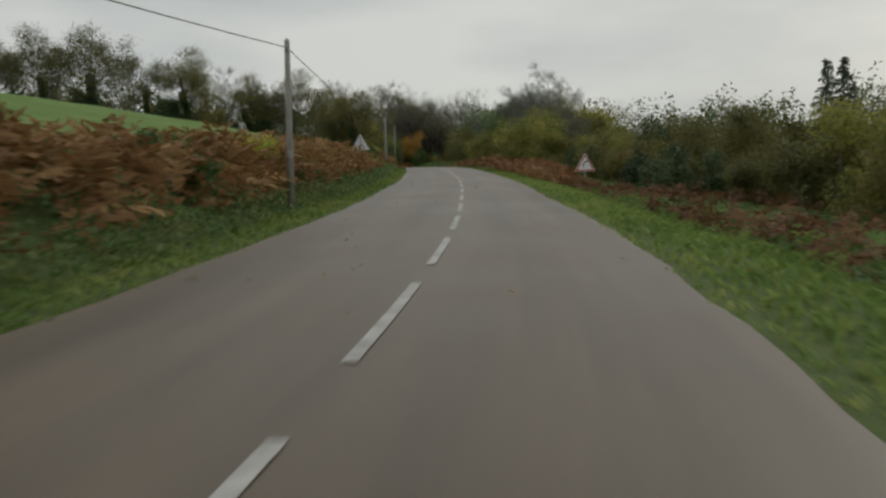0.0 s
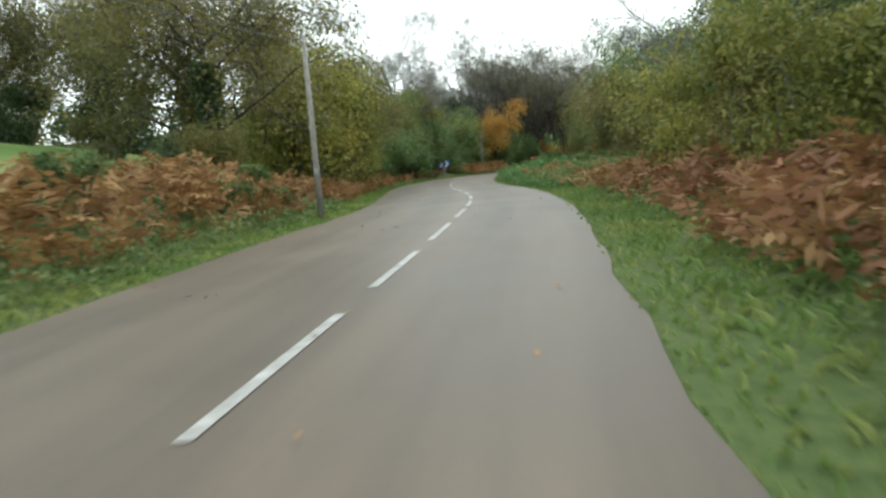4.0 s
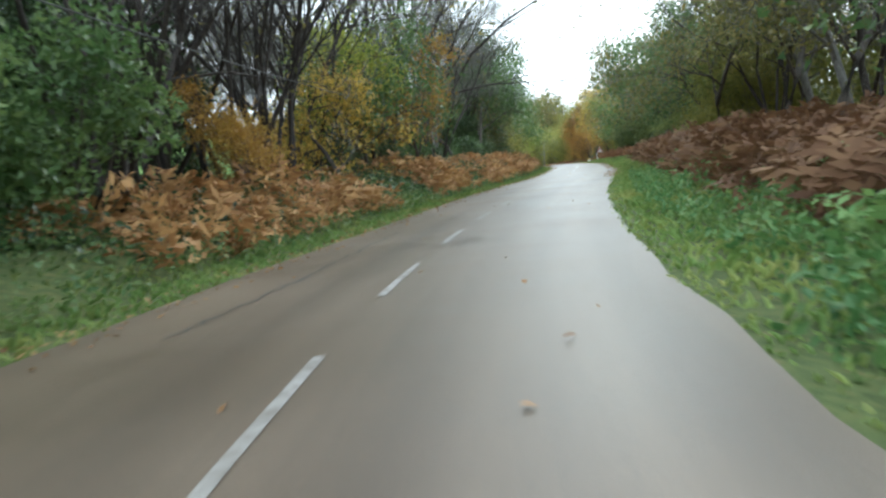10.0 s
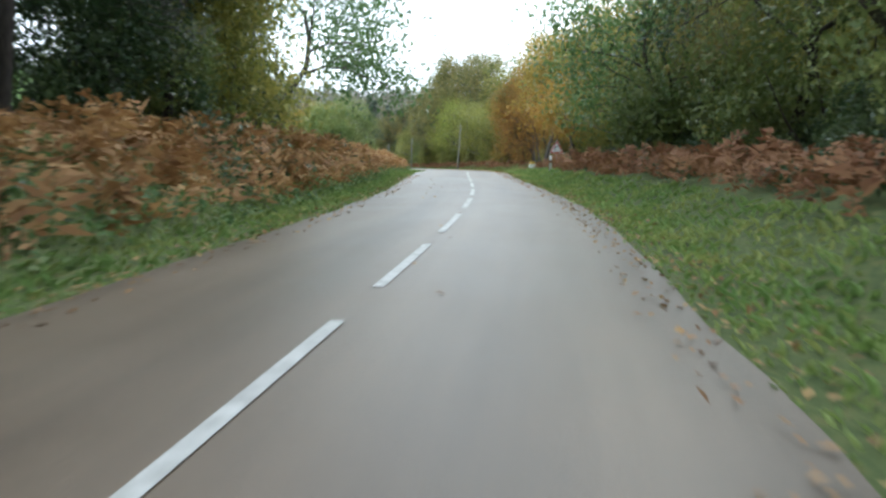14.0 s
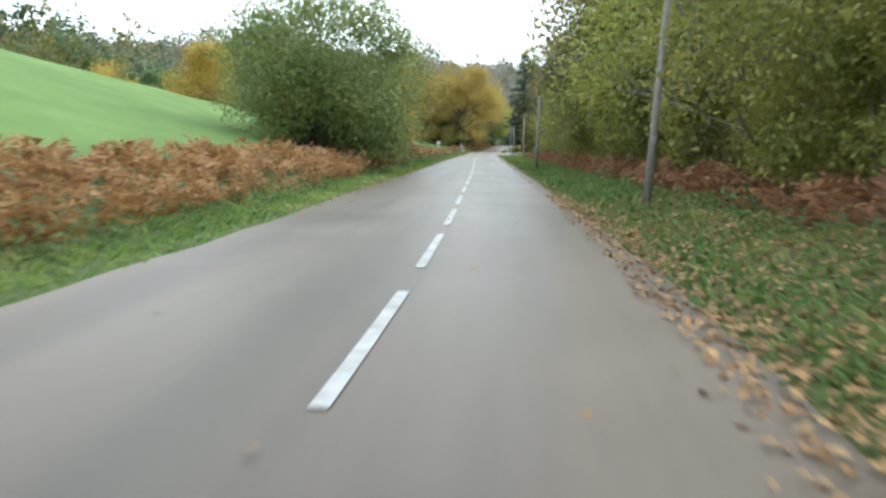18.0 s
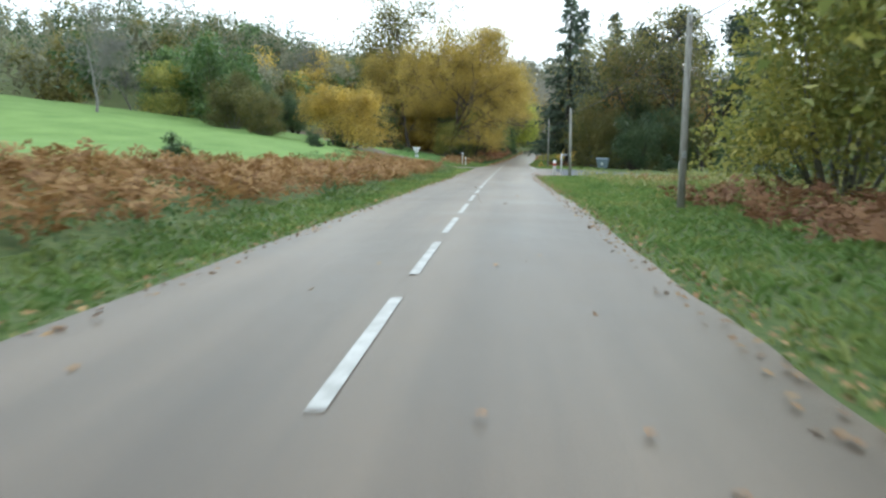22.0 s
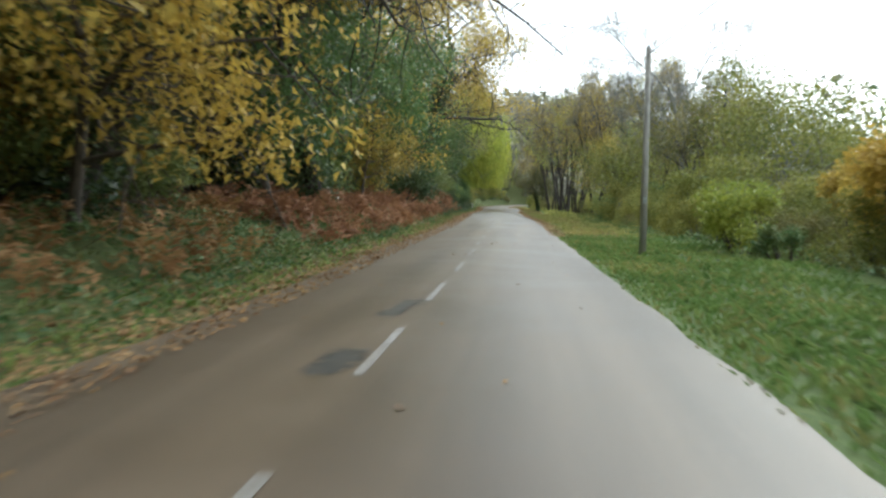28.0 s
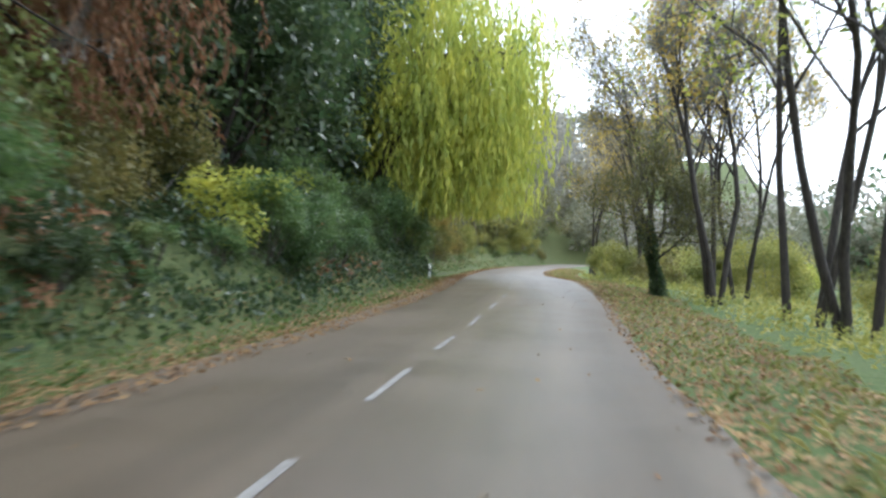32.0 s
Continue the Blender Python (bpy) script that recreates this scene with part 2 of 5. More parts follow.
STRAW = leaf_mat("yellowing_grass", (0.143, 0.204, 0.046), (0.264, 0.270, 0.073), (0.440, 0.352, 0.110), 0.6, 0.35, 0.5)
LITTER = leaf_mat("fallen_leaves", (0.156, 0.076, 0.031), (0.300, 0.158, 0.060), (0.504, 0.315, 0.114), 0.7, 0.15, 1.5)

# ---- the plan: a road given by its curvature, height and half widths along its length ----
STEP = 12.0
BEND = [17.798, 17.856, 9.779, 5.432, 0.412, 3.573, 0.547, 0.128, 1.718, -0.551, 4.846, 11.661, -6.618, -10.026, -15.537, -13.023, -9.371, -3.711, -1.014, -0.426, 1.702, 0.369, 8.326, 1.248, -4.064, 11.234, 5.464, 3.207, -0.119, 0.279, 0.505, 0.035, -0.549, -0.696, 0.243, -0.319, -1.698, 0.183, 0.85, 0.435, -1.041, -2.975, -2.538, 2.81, -2.708, 3.885, 0.028, -0.928, 1.266, -2.302, -3.081, 5.862, 3.602, -2.086, -3.6, -6.6, -8.0, -6.0, -3.0, -1.0]
RISE = [-0.75, 0.09, 0.93, 1.89, 2.76, 3.41, 3.78, 4.39, 4.72, 4.51, 4.18, 4.12, 3.87, 3.16, 2.42, 1.62, 0.92, 0.18, -0.67, -1.17, -2.07, -2.8, -3.2, -3.46, -3.89, -4.53, -4.61, -5.3, -5.53, -5.7]
LEFT = [2.4, 2.87, 2.99, 3.58, 3.51, 2.11, 2.16, 2.44, 2.92, 2.8, 2.25, 2.25, 1.82, 2.42, 2.4, 2.76, 3.04, 3.04, 3.0]
RIGHT = [2.8, 2.56, 2.53, 2.4, 2.67, 2.54, 2.92, 1.92, 2.29, 2.48, 2.67, 2.75, 3.04, 2.65, 2.47, 3.0, 3.14, 3.14, 3.1]
S_MIN, S_MAX = -20.0, 688.0
SG = np.arange(S_MIN, S_MAX + 0.1, 2.0)


def along(values, step):
    return np.interp(SG, S_MIN + step * np.arange(len(values)), values)


_k = along(BEND, STEP) * 1e-3
TH = np.concatenate([[0], np.cumsum(_k[1:] + _k[:-1])])
TH -= np.interp(0, SG, TH)
_m = (TH[1:] + TH[:-1]) / 2
CX = np.concatenate([[0], np.cumsum(-np.sin(_m) * 2)])
CY = np.concatenate([[0], np.cumsum(np.cos(_m) * 2)])
CX -= np.interp(0, SG, CX)
CY -= np.interp(0, SG, CY)
CZ, EL, ER = along(RISE, 24.0), along(LEFT, 40.0), along(RIGHT, 40.0)


def on(s, off):
    """Plan coordinates of a place s metres along the road and off metres to the right of its middle."""
    t = np.interp(s, SG, TH)
    return np.interp(s, SG, CX) + np.cos(t) * off, np.interp(s, SG, CY) + np.sin(t) * off


def nearest(x, y):
    """The road coordinates s, off of plan points."""
    x, y = np.atleast_1d(np.asarray(x, float)), np.atleast_1d(np.asarray(y, float))
    best = np.empty(len(x), int)
    for a in range(0, len(x), 4000):
        best[a : a + 4000] = ((x[a : a + 4000, None] - CX) ** 2 + (y[a : a + 4000, None] - CY) ** 2).argmin(1)
    t = TH[best]
    dx, dy = x - CX[best], y - CY[best]
    side = np.cos(t) * dx + np.sin(t) * dy
    run = -np.sin(t) * dx + np.cos(t) * dy
    return SG[best] + np.clip(run, -1, 1), np.sign(side + 1e-9) * np.hypot(dx, dy)


def ramp_s(s, *pairs):
    return np.interp(s, [p[0] for p in pairs], [p[1] for p in pairs])


def smooth(u):
    u = np.clip(u, 0, 1)
    return u * u * (3 - 2 * u)


def profile(s, off):
    """Height of the ground at road coordinates: road, verge, bank, field or slope, hills."""
    s, off = np.asarray(s, float), np.asarray(off, float)
    a, left = np.abs(off), off < 0
    q = a - np.where(left, np.interp(s, SG, EL), np.interp(s, SG, ER))
    bank = np.where(left, ramp_s(s, (0, 0.85), (40, 0.95), (50, 0.75), (62, 0.8), (76, 1.0), (104, 0.95), (116, 0.5), (150, 0.35), (180, 0.55), (200, 0.95), (240, 1.0), (262, 0.75), (300, 0.55), (345, 0.5), (400, 0.3), (425, 0.0), (455, 0.05), (470, 0.4), (510, 0.8), (545, 1.5), (600, 1.6)),
                    ramp_s(s, (0, -0.25), (25, -0.6), (47, -0.6), (60, 0.1), (75, 0.35), (110, 0.3), (165, 0.25), (190, 0.8), (225, 0.95), (260, 0.5), (300, 0.25), (370, 0.1), (420, 0.0), (460, 0.0), (480, 0.15), (520, -0.1), (600, -0.2)))
    slope = np.where(left, ramp_s(s, (0, 0.12), (45, 0.20), (60, 0.27), (100, 0.28), (128, 0.31), (150, 0.22), (172, 0.02), (188, -0.10), (240, -0.14), (268, 0.10), (285, 0.27), (325, 0.31), (348, 0.31), (366, 0.28), (386, 0.12), (400, 0.085), (425, 0.09), (445, 0.16), (462, 0.19), (480, 0.16), (510, 0.25), (550, 0.4), (600, 0.4)),
                     ramp_s(s, (0, -0.03), (60, 0.0), (110, 0.0), (165, 0.05), (215, 0.04), (300, 0.0), (400, 0.0), (480, -0.02), (540, -0.09), (600, -0.08)))
    out = np.clip(q - 3.5, 0, None)
    z = np.interp(s, SG, CZ) - 0.015 * np.minimum(a, 3.5)
    z = z - 0.05 * smooth(q / 0.4) + bank * smooth((q - 1.0) / 2.0)
    reach = np.where(left, ramp_s(s, (150, 40), (240, 90)), 90.0)
    z = z + slope * reach * (1 - np.exp(-out / reach))
    even = ramp_s(s, (400, 1), (410, 0), (450, 0), (460, 1))
    z = z + even * smooth((q - 0.5) / 3) * 0.07 * (np.sin(1.7 * s + 0.9 * off) + np.sin(0.83 * s - 1.3 * off))
    far = smooth((a - 130) / 520) * np.where(left, ramp_s(s, (140, 1), (170, 0), (262, 0), (300, 1)), 1.0)
    return z + far * (20 + 8 * np.sin(0.011 * s + 0.6) + 6 * np.sin(0.023 * s + off * 0.006))


def height(x, y):
    return profile(*nearest(x, y))


def place(s, off, up=0.0):
    x, y = on(s, off)
    return Vector((float(x), float(y), float(height(x, y)[0]) + up))


def heading(s):
    """The direction of the road at s, in degrees to the left of +y."""
    return math.degrees(float(np.interp(s, SG, TH)))


def mesh_of(name, verts, faces, *mats, smooth_shade=False):
    me = bpy.data.meshes.new(name)
    me.from_pydata([tuple(v) for v in verts], [], faces)
    for m in mats:
        me.materials.append(m)
    if smooth_shade:
        me.polygons.foreach_set("use_smooth", [True] * len(me.polygons))
    me.update()
    return me


def grid_faces(rows, cols, start=0):
    i = np.arange(rows - 1)[:, None] * cols + np.arange(cols - 1)[None] + start
    return np.stack([i, i + 1, i + cols + 1, i + cols], -1).reshape(-1, 4).tolist()


def set_cover(me, values):
    at = me.attributes.new("cover", "FLOAT", "POINT")
    at.data.foreach_set("value", np.asarray(values, np.float32))


def cover_of(s, off):
    """What grows: 1 meadow, 0.5 rough grass, 0 leaf litter under trees."""
    a, left = np.abs(off), off < 0
    wood = np.where(left, ramp_s(s, (152, 0), (166, 1), (262, 1), (272, 0), (462, 0), (478, 1)), ramp_s(s, (95, 0), (125, 1), (345, 1), (366, 0)))
    open_ = np.where((a > 8.5) & (left | (s < 100)), 1.0, np.where(left, 0.5, 0.6))
    field = left & (s > 262) & (s < 462) & (a < 105)
    return np.where(field & (a > 8), 1.0, np.where(a > 75, np.where((wood > 0.5) | (a > 90), 0.42, 1.0), np.where(wood > 0.5, np.where(a > 30, 0.42, np.where(a > np.where(s > 604, 4, 7), np.where((left & (s > 455) & (s < 486)) | (left & (s > 600)), 0.38, np.where(s > 545, 0.2, 0.05)), 0.45)), open_)))


# ---- ground, verges and road ----
near_x, near_y = np.arange(-150, 130.1, 3.0), np.arange(-60, 700.1, 3.0)
gx = np.concatenate([[-3000, -1800, -1100, -750, -520, -400, -320, -260, -215, -180], near_x, [150, 180, 215, 260, 320, 400, 520, 750, 1100, 1800, 3000]])
gy = np.concatenate([[-2600, -1500, -900, -550, -350, -230, -150, -100], near_y, [730, 770, 820, 890, 980, 1100, 1300, 1700, 2300, 3200]])
mx_, my_ = (v.ravel() for v in np.meshgrid(gx, gy))
gs, go = nearest(mx_, my_)
gz = profile(gs, go) - 0.55 * smooth((14.5 - np.abs(go)) / 3.0)
ground = new("ground", mesh_of("ground", np.stack([mx_, my_, gz], 1), grid_faces(len(gy), len(gx)), GROUND, smooth_shade=True))
set_cover(ground.data, cover_of(gs, go))
tagged(ground, "rolling green meadows and leaf-strewn woodland floor", "ground", kind="structure")


def strip(name, s, offs, mat, label, category, lift=0.0):
    """A strip of ground along the road; offs(s) gives the rows of offsets for each s."""
    o = offs(s)
    x, y = on(np.repeat(s[:, None], o.shape[1], 1), o)
    z = profile(np.repeat(s[:, None], o.shape[1], 1), o) + lift
    me = mesh_of(name, np.stack([x, y, z], -1).reshape(-1, 3), grid_faces(len(s), o.shape[1]), mat, smooth_shade=True)
    uv = me.uv_layers.new(name="plan")
    idx = np.empty(len(me.loops), int)
    me.loops.foreach_get("vertex_index", idx)
    flat = np.stack([o, np.repeat(s[:, None], o.shape[1], 1)], -1).reshape(-1, 2)
    uv.data.foreach_set("uv", flat[idx].ravel().astype(np.float32))
    set_cover(me, cover_of(np.repeat(s, o.shape[1]), o.ravel()))
    return tagged(new(name, me), label, category, kind="structure")


S1 = np.arange(-18, S_MAX - 4, 1.0)
ragged = lambda s, k: 0.018 * np.sin(s * 1.9 + k) + 0.03 * np.sin(s * 4.7 + 2 * k) + 0.05 * np.sin(s * 0.31 + k)  # noqa: E731


def road_rows(s):
    l, r = -np.interp(s, SG, EL) + ragged(s, 0.4), np.interp(s, SG, ER) + ragged(s, 2.1)
    u = np.linspace(0, 1, 11)[None]
    return l[:, None] * (1 - u) + r[:, None] * u


def verge_rows(side):
    steps = np.array([-0.35, 0.0, 0.3, 0.7, 1.2, 1.8, 2.5, 3.3, 4.4, 6.0, 8.0, 10.5])

    def rows(s):
        e = np.interp(s, SG, EL if side < 0 else ER)
        o = side * (e[:, None] + steps[None])
        return o if side < 0 else o

    return rows


road = strip("road", S1, road_rows, ASPHALT, "damp grey-brown chip-sealed country road with a dashed middle line", "road", 0.012)
S2 = np.arange(-18, S_MAX - 4, 1.5)
strip("verge_left", S2, verge_rows(-1), GROUND, "grassy verge rising to a low bank beside the road", "verge", -0.012)
verge_right = strip("verge_right", S2, verge_rows(1), GROUND, "grassy verge sloping away from the road edge", "verge", -0.012)
for ob in (verge_right,):
    ob.data.flip_normals()


# ---- plants ----


def part(name, me, parent=None, label="", m=None):
    ob = new(name, me)
    if parent:
        ob.parent = parent
    if m is not None:
        ob.matrix_local = m
    if label:
        ob["label"] = label
    return ob


def leaves_at(rng, pts, size, flat=0.3, along_dir=None, long=1.5, tri=False):
    """Verts and faces of one leaf at each point, folded, or three-cornered where it is far off, at random turns."""
    n = len(pts)
    d = rng.normal(size=(n, 3)) if along_dir is None else along_dir + 0.35 * rng.normal(size=(n, 3))
    d[:, 2] -= 0.25
    d /= np.linalg.norm(d, axis=1)[:, None]
    up = rng.normal(size=(n, 3)) * (1 - flat) + np.array([0, 0, 1.0]) * flat * 2
    side = np.cross(d, up)
    side /= np.linalg.norm(side, axis=1)[:, None] + 1e-9
    nor = np.cross(side, d)
    sz = (size * rng.uniform(0.6, 1.3, n))[:, None]
    if tri:
        v = np.stack([pts - side * sz * 0.3, pts + d * sz * 0.35 * long + side * sz * 0.5, pts + d * sz * long], 1).reshape(-1, 3)
        return v, (np.arange(n)[:, None] * 3 + np.arange(3)[None]).tolist()
    a = pts
    b = pts + d * sz * 0.5 * long + side * sz * 0.42 + nor * sz * 0.12
    c = pts + d * sz * long
    e = pts + d * sz * 0.5 * long - side * sz * 0.42 + nor * sz * 0.12
    v = np.stack([a, b, c, e], 1).reshape(-1, 3)
    f = (np.arange(n)[:, None] * 4 + np.arange(4)[None]).tolist()
    return v, f


class Limbs:
    """Tapered tubes for trunk, limbs and twigs, and the twig tips where leaves sit."""

    def __init__(self, rng):
        self.rng, self.v, self.f, self.tips, self.n = rng, [], [], [], 0

    def tube(self, pts, radii, sides):
        pts = np.array(pts)
        d = np.gradient(pts, axis=0)
        d /= np.linalg.norm(d, axis=1)[:, None] + 1e-9
        ref = np.where(np.abs(d[:, 2:3]) > 0.9, np.array([[1.0, 0, 0]]), np.array([[0, 0, 1.0]]))
        a = np.cross(d, ref)
        a /= np.linalg.norm(a, axis=1)[:, None] + 1e-9
        b = np.cross(d, a)
        w = np.linspace(0, 2 * np.pi, sides, endpoint=False)
        ring = pts[:, None] + np.array(radii)[:, None, None] * (a[:, None] * np.cos(w)[None, :, None] + b[:, None] * np.sin(w)[None, :, None])
        self.v.append(ring.reshape(-1, 3))
        for i in range(len(pts) - 1):
            for k in range(sides):
                k2 = (k + 1) % sides
                self.f.append((self.n + i * sides + k, self.n + i * sides + k2, self.n + (i + 1) * sides + k2, self.n + (i + 1) * sides + k))
        self.n += len(pts) * sides

    def grow(self, p, d, length, r, level, kids, spread, lift, wobble=0.18, shrink=0.62, base=0.35, sides=6, sub=4):
        rng = self.rng
        d = np.array(d, float) / np.linalg.norm(d)
        pts, dirs = [np.array(p, float)], [d]
        for _ in range(sub):
            d = d + wobble * rng.normal(size=3) + np.array([0, 0, lift])
            d /= np.linalg.norm(d)
            pts.append(pts[-1] + d * length / sub)
            dirs.append(d)
        radii = np.linspace(r, max(r * 0.42, 0.004), sub + 1)
        self.tube(pts, radii, sides)
        if level == 0:
            self.tips += [pts[-1], (pts[-1] + pts[-2]) / 2]
            return
        for k in range(kids):
            u = base + (1 - base) * (k + rng.uniform(0.2, 1)) / kids
            i = min(int(u * sub), sub - 1)
            q = pts[i] + (pts[i + 1] - pts[i]) * (u * sub - i)
            t = np.cross(dirs[i], rng.normal(size=3))
            t /= np.linalg.norm(t) + 1e-9
            nd = dirs[i] * math.cos(spread) + t * math.sin(spread)
            self.grow(q, nd, length * shrink * rng.uniform(0.75, 1.2) * (1.15 - 0.4 * u), radii[i] * 0.55, level - 1, kids, spread, lift * 0.6, wobble, shrink, base * 0.7, 3 if level < 2 else 4, 3)
        self.tips.append(pts[-1])

    def mesh(self, name, mat):
        return mesh_of(name, np.concatenate(self.v), self.f, mat, smooth_shade=True)


def crown_mesh(name, rng, tips, n, radius, size, mat, flat=0.3, squash=0.8, low=None):
    tips = np.array(tips)
    pick = tips[rng.integers(0, len(tips), n)]
    pts = pick + rng.normal(size=(n, 3)) * radius * np.array([1, 1, squash])
    if low is not None:
        pts = pts[pts[:, 2] > low]
    v, f = leaves_at(rng, pts, size * 1.15, flat, tri=True)
    return mesh_of(name, v, f, mat)


def twig_mesh(rng, tips, each, length, mat):
    """Fine bare twigs, slivers that fan up and out from the branch tips."""
    tips = np.repeat(np.array(tips), each, 0)
    n = len(tips)
    base = tips + rng.normal(size=(n, 3)) * 0.12
    away = tips * np.array([1, 1, 0.0])
    away /= np.linalg.norm(away, axis=1)[:, None] + 0.5
    d = rng.normal(size=(n, 3)) * 0.55 + away * 0.5 + np.array([0, 0, 0.7])
    d /= np.linalg.norm(d, axis=1)[:, None]
    side = np.cross(d, rng.normal(size=(n, 3)))
    side /= np.linalg.norm(side, axis=1)[:, None] + 1e-9
    ln = length * rng.uniform(0.5, 1.3, n)[:, None]
    v = np.stack([base - side * 0.011, base + side * 0.011, base + d * ln], 1).reshape(-1, 3)
    return mesh_of("twig_spray", v, (np.arange(n)[:, None] * 3 + np.arange(3)[None]).tolist(), mat)


FAR_KINDS = "hedgerow_tree dark_hedgerow_tree yellowing_hedgerow_tree green_hedgerow_tree golden_hedgerow_tree tall_pine great_oak".split()


def make_tree(kind, seed, h, bark, leaf, label, n=2600, size=0.2, radius=0.5, levels=3, kids=4, spread=0.75, lift=0.04, stems=1, lean=0.0, trunk=0.35, r=None, low=None, wobble=0.18, shrink=0.62, category="tree", flat=0.3, twigs=0, ivy=0.0):
    """One standing model tree: trunk with limbs, and a crown of single leaves round the twigs."""
    rng = np.random.default_rng(seed)
    lb = Limbs(rng)
    r = r or h * 0.017
    for k in range(stems):
        w = rng.uniform(0, 6.28) if stems > 1 else 0.0
        out = (lean if stems > 1 else 0.0) * rng.uniform(0.5, 1.2)
        d = (math.cos(w) * out, math.sin(w) * out, 1.0)
        foot = (0.35 * math.cos(w) * (stems > 1), 0.35 * math.sin(w) * (stems > 1), -0.3)
        lb.grow(foot, d, h * 0.72, r / math.sqrt(stems), levels, kids, spread, lift, wobble, shrink, trunk, 8 if stems == 1 else 6, 5)
    top = new(kind)
    part("trunk", lb.mesh("trunk", bark), top)
    if n:
        fine = 1.0 if kind in FAR_KINDS else 0.72
        part("crown", crown_mesh("crown", rng, lb.tips, int(n / fine**2), radius, size * fine, leaf, flat, 0.8, low), top)
    if twigs:
        part("twig_spray", twig_mesh(rng, lb.tips, twigs, 0.05 * h, PALE_BARK), top, "spray of fine bare twigs")
    if ivy:
        trunk_pts = np.concatenate(lb.v)[:48]
        zz = rng.uniform(0, ivy, 5200)
        cx, cy = (np.interp(zz, trunk_pts[:, 2].reshape(-1, 8).mean(1), trunk_pts[:, k].reshape(-1, 8).mean(1)) for k in (0, 1))
        a, rad = rng.uniform(0, 6.28, 5200), (r + 0.22 * rng.uniform(0.2, 1.3, 5200)) * (1.15 + 0.25 * np.sin(zz * 1.7 + 1))
        v, f = leaves_at(rng, np.stack([cx + np.cos(a) * rad, cy + np.sin(a) * rad, zz], 1), 0.12, 0.2, tri=True)
        part("ivy", mesh_of("ivy", v, f, DARK), top, "thick dark ivy on the trunk")
    tagged(top, label, category)
    top.location = (0, -400, -60)
    return top


def make_shrub(kind, seed, h, w, leaf, label, n=1800, size=0.13, lumps=9, bark=None, category="bush", solid=0.68):
    """A many-stemmed shrub: uneven lumps of leaves down to the ground, with stems showing between."""
    rng = np.random.default_rng(seed)
    lb = Limbs(rng)
    cs = []
    lumps = max(7, int(lumps * 0.62))
    for k in range(lumps):
        a, rad = rng.uniform(0, 6.28), w * 0.5 * math.sqrt(rng.uniform(0, 1)) * 0.86
        z = h * rng.uniform(0.13, 0.86) * (1 - 0.35 * (rad / (w * 0.5)) ** 2)
        c = np.array([math.cos(a) * rad, math.sin(a) * rad, z])
        cs.append((c, rng.uniform(0.16, 0.29) * min(h, w)))
        lb.tube([(c[0] * 0.25, c[1] * 0.25, -0.2), c * np.array([0.7, 0.7, 0.5]), c], [0.05 + 0.006 * h, 0.03, 0.012], 4)
    fine = 1.0 if kind in FAR_KINDS else 0.72
    n = int(n / fine**2)
    pick = rng.integers(0, lumps, n)
    d = rng.normal(size=(n, 3))
    d /= np.linalg.norm(d, axis=1)[:, None]
    # lumps are dented and frayed, with sprays that stand out of them, and close-grown inside
    inner = rng.uniform(size=n) < 0.2
    fray = 1 + 0.16 * np.sin(d[:, 0] * 5 + pick) * np.sin(d[:, 1] * 4.3 + 2 * pick) + 0.12 * np.sin(d[:, 2] * 9 + pick)
    fray += np.where(rng.uniform(size=n) < 0.12, rng.uniform(0, 0.35, n), 0)
    pts = np.array([c for c, _ in cs])[pick] + d * (np.array([q for _, q in cs])[pick] * fray * np.where(inner, rng.uniform(0.3, 0.62, n), solid + (1.04 - solid) * np.sqrt(rng.uniform(size=n))))[:, None] * np.array([1, 1, 0.9])
    keep = pts[:, 2] > 0.02
    v, f = leaves_at(rng, pts[keep], (size * fine * np.where(inner, 1.8, 1.08))[keep], 0.35, tri=True)
    top = new(kind)
    part("stem", lb.mesh("stem", bark or BARK), top)
    part("foliage", mesh_of("foliage", v, f, leaf), top)
    tagged(top, label, category)
    top.location = (0, -400, -60)
    return top


def make_spruce(seed, h, label, leaf=None):
    rng = np.random.default_rng(seed)
    lb = Limbs(rng)
    lb.tube([(0, 0, -0.3), (0.05, 0, h * 0.5), (0, 0, h)], [h * 0.016, h * 0.010, 0.02], 7)
    pts, dirs = [], []
    z = h * 0.12
    while z < h * 0.99:
        reach = (1 - z / h) ** 0.85 * h * 0.24 + 0.15
        for a in rng.uniform(0, 6.28, 6):
            rr = reach * rng.uniform(0.55, 1.1)
            d = np.array([math.cos(a), math.sin(a), -0.12])
            lb.tube([(0, 0, z), d * rr * 0.6 + (0, 0, z + 0.05 * rr), d * rr + (0, 0, z)], [0.03, 0.02, 0.008], 3)
            for u in np.linspace(0.2, 1.0, max(3, int(rr * 4))):
                for _ in range(3):
                    pts.append(d * rr * u + (0, 0, z) + rng.normal(size=3) * 0.10)
                    dirs.append(d + rng.normal(size=3) * 0.5 - (0, 0, 0.5))
        z += h * 0.028
    v, f = leaves_at(rng, np.array(pts), 0.24, 0.2, np.array(dirs), 2.0)
    top = new("spruce")
    part("trunk", lb.mesh("trunk", DARK_BARK), top)
    part("needles", mesh_of("needles", v, f, leaf or NEEDLE), top)
    tagged(top, label, "tree")
    top.location = (0, -400, -60)
    return top


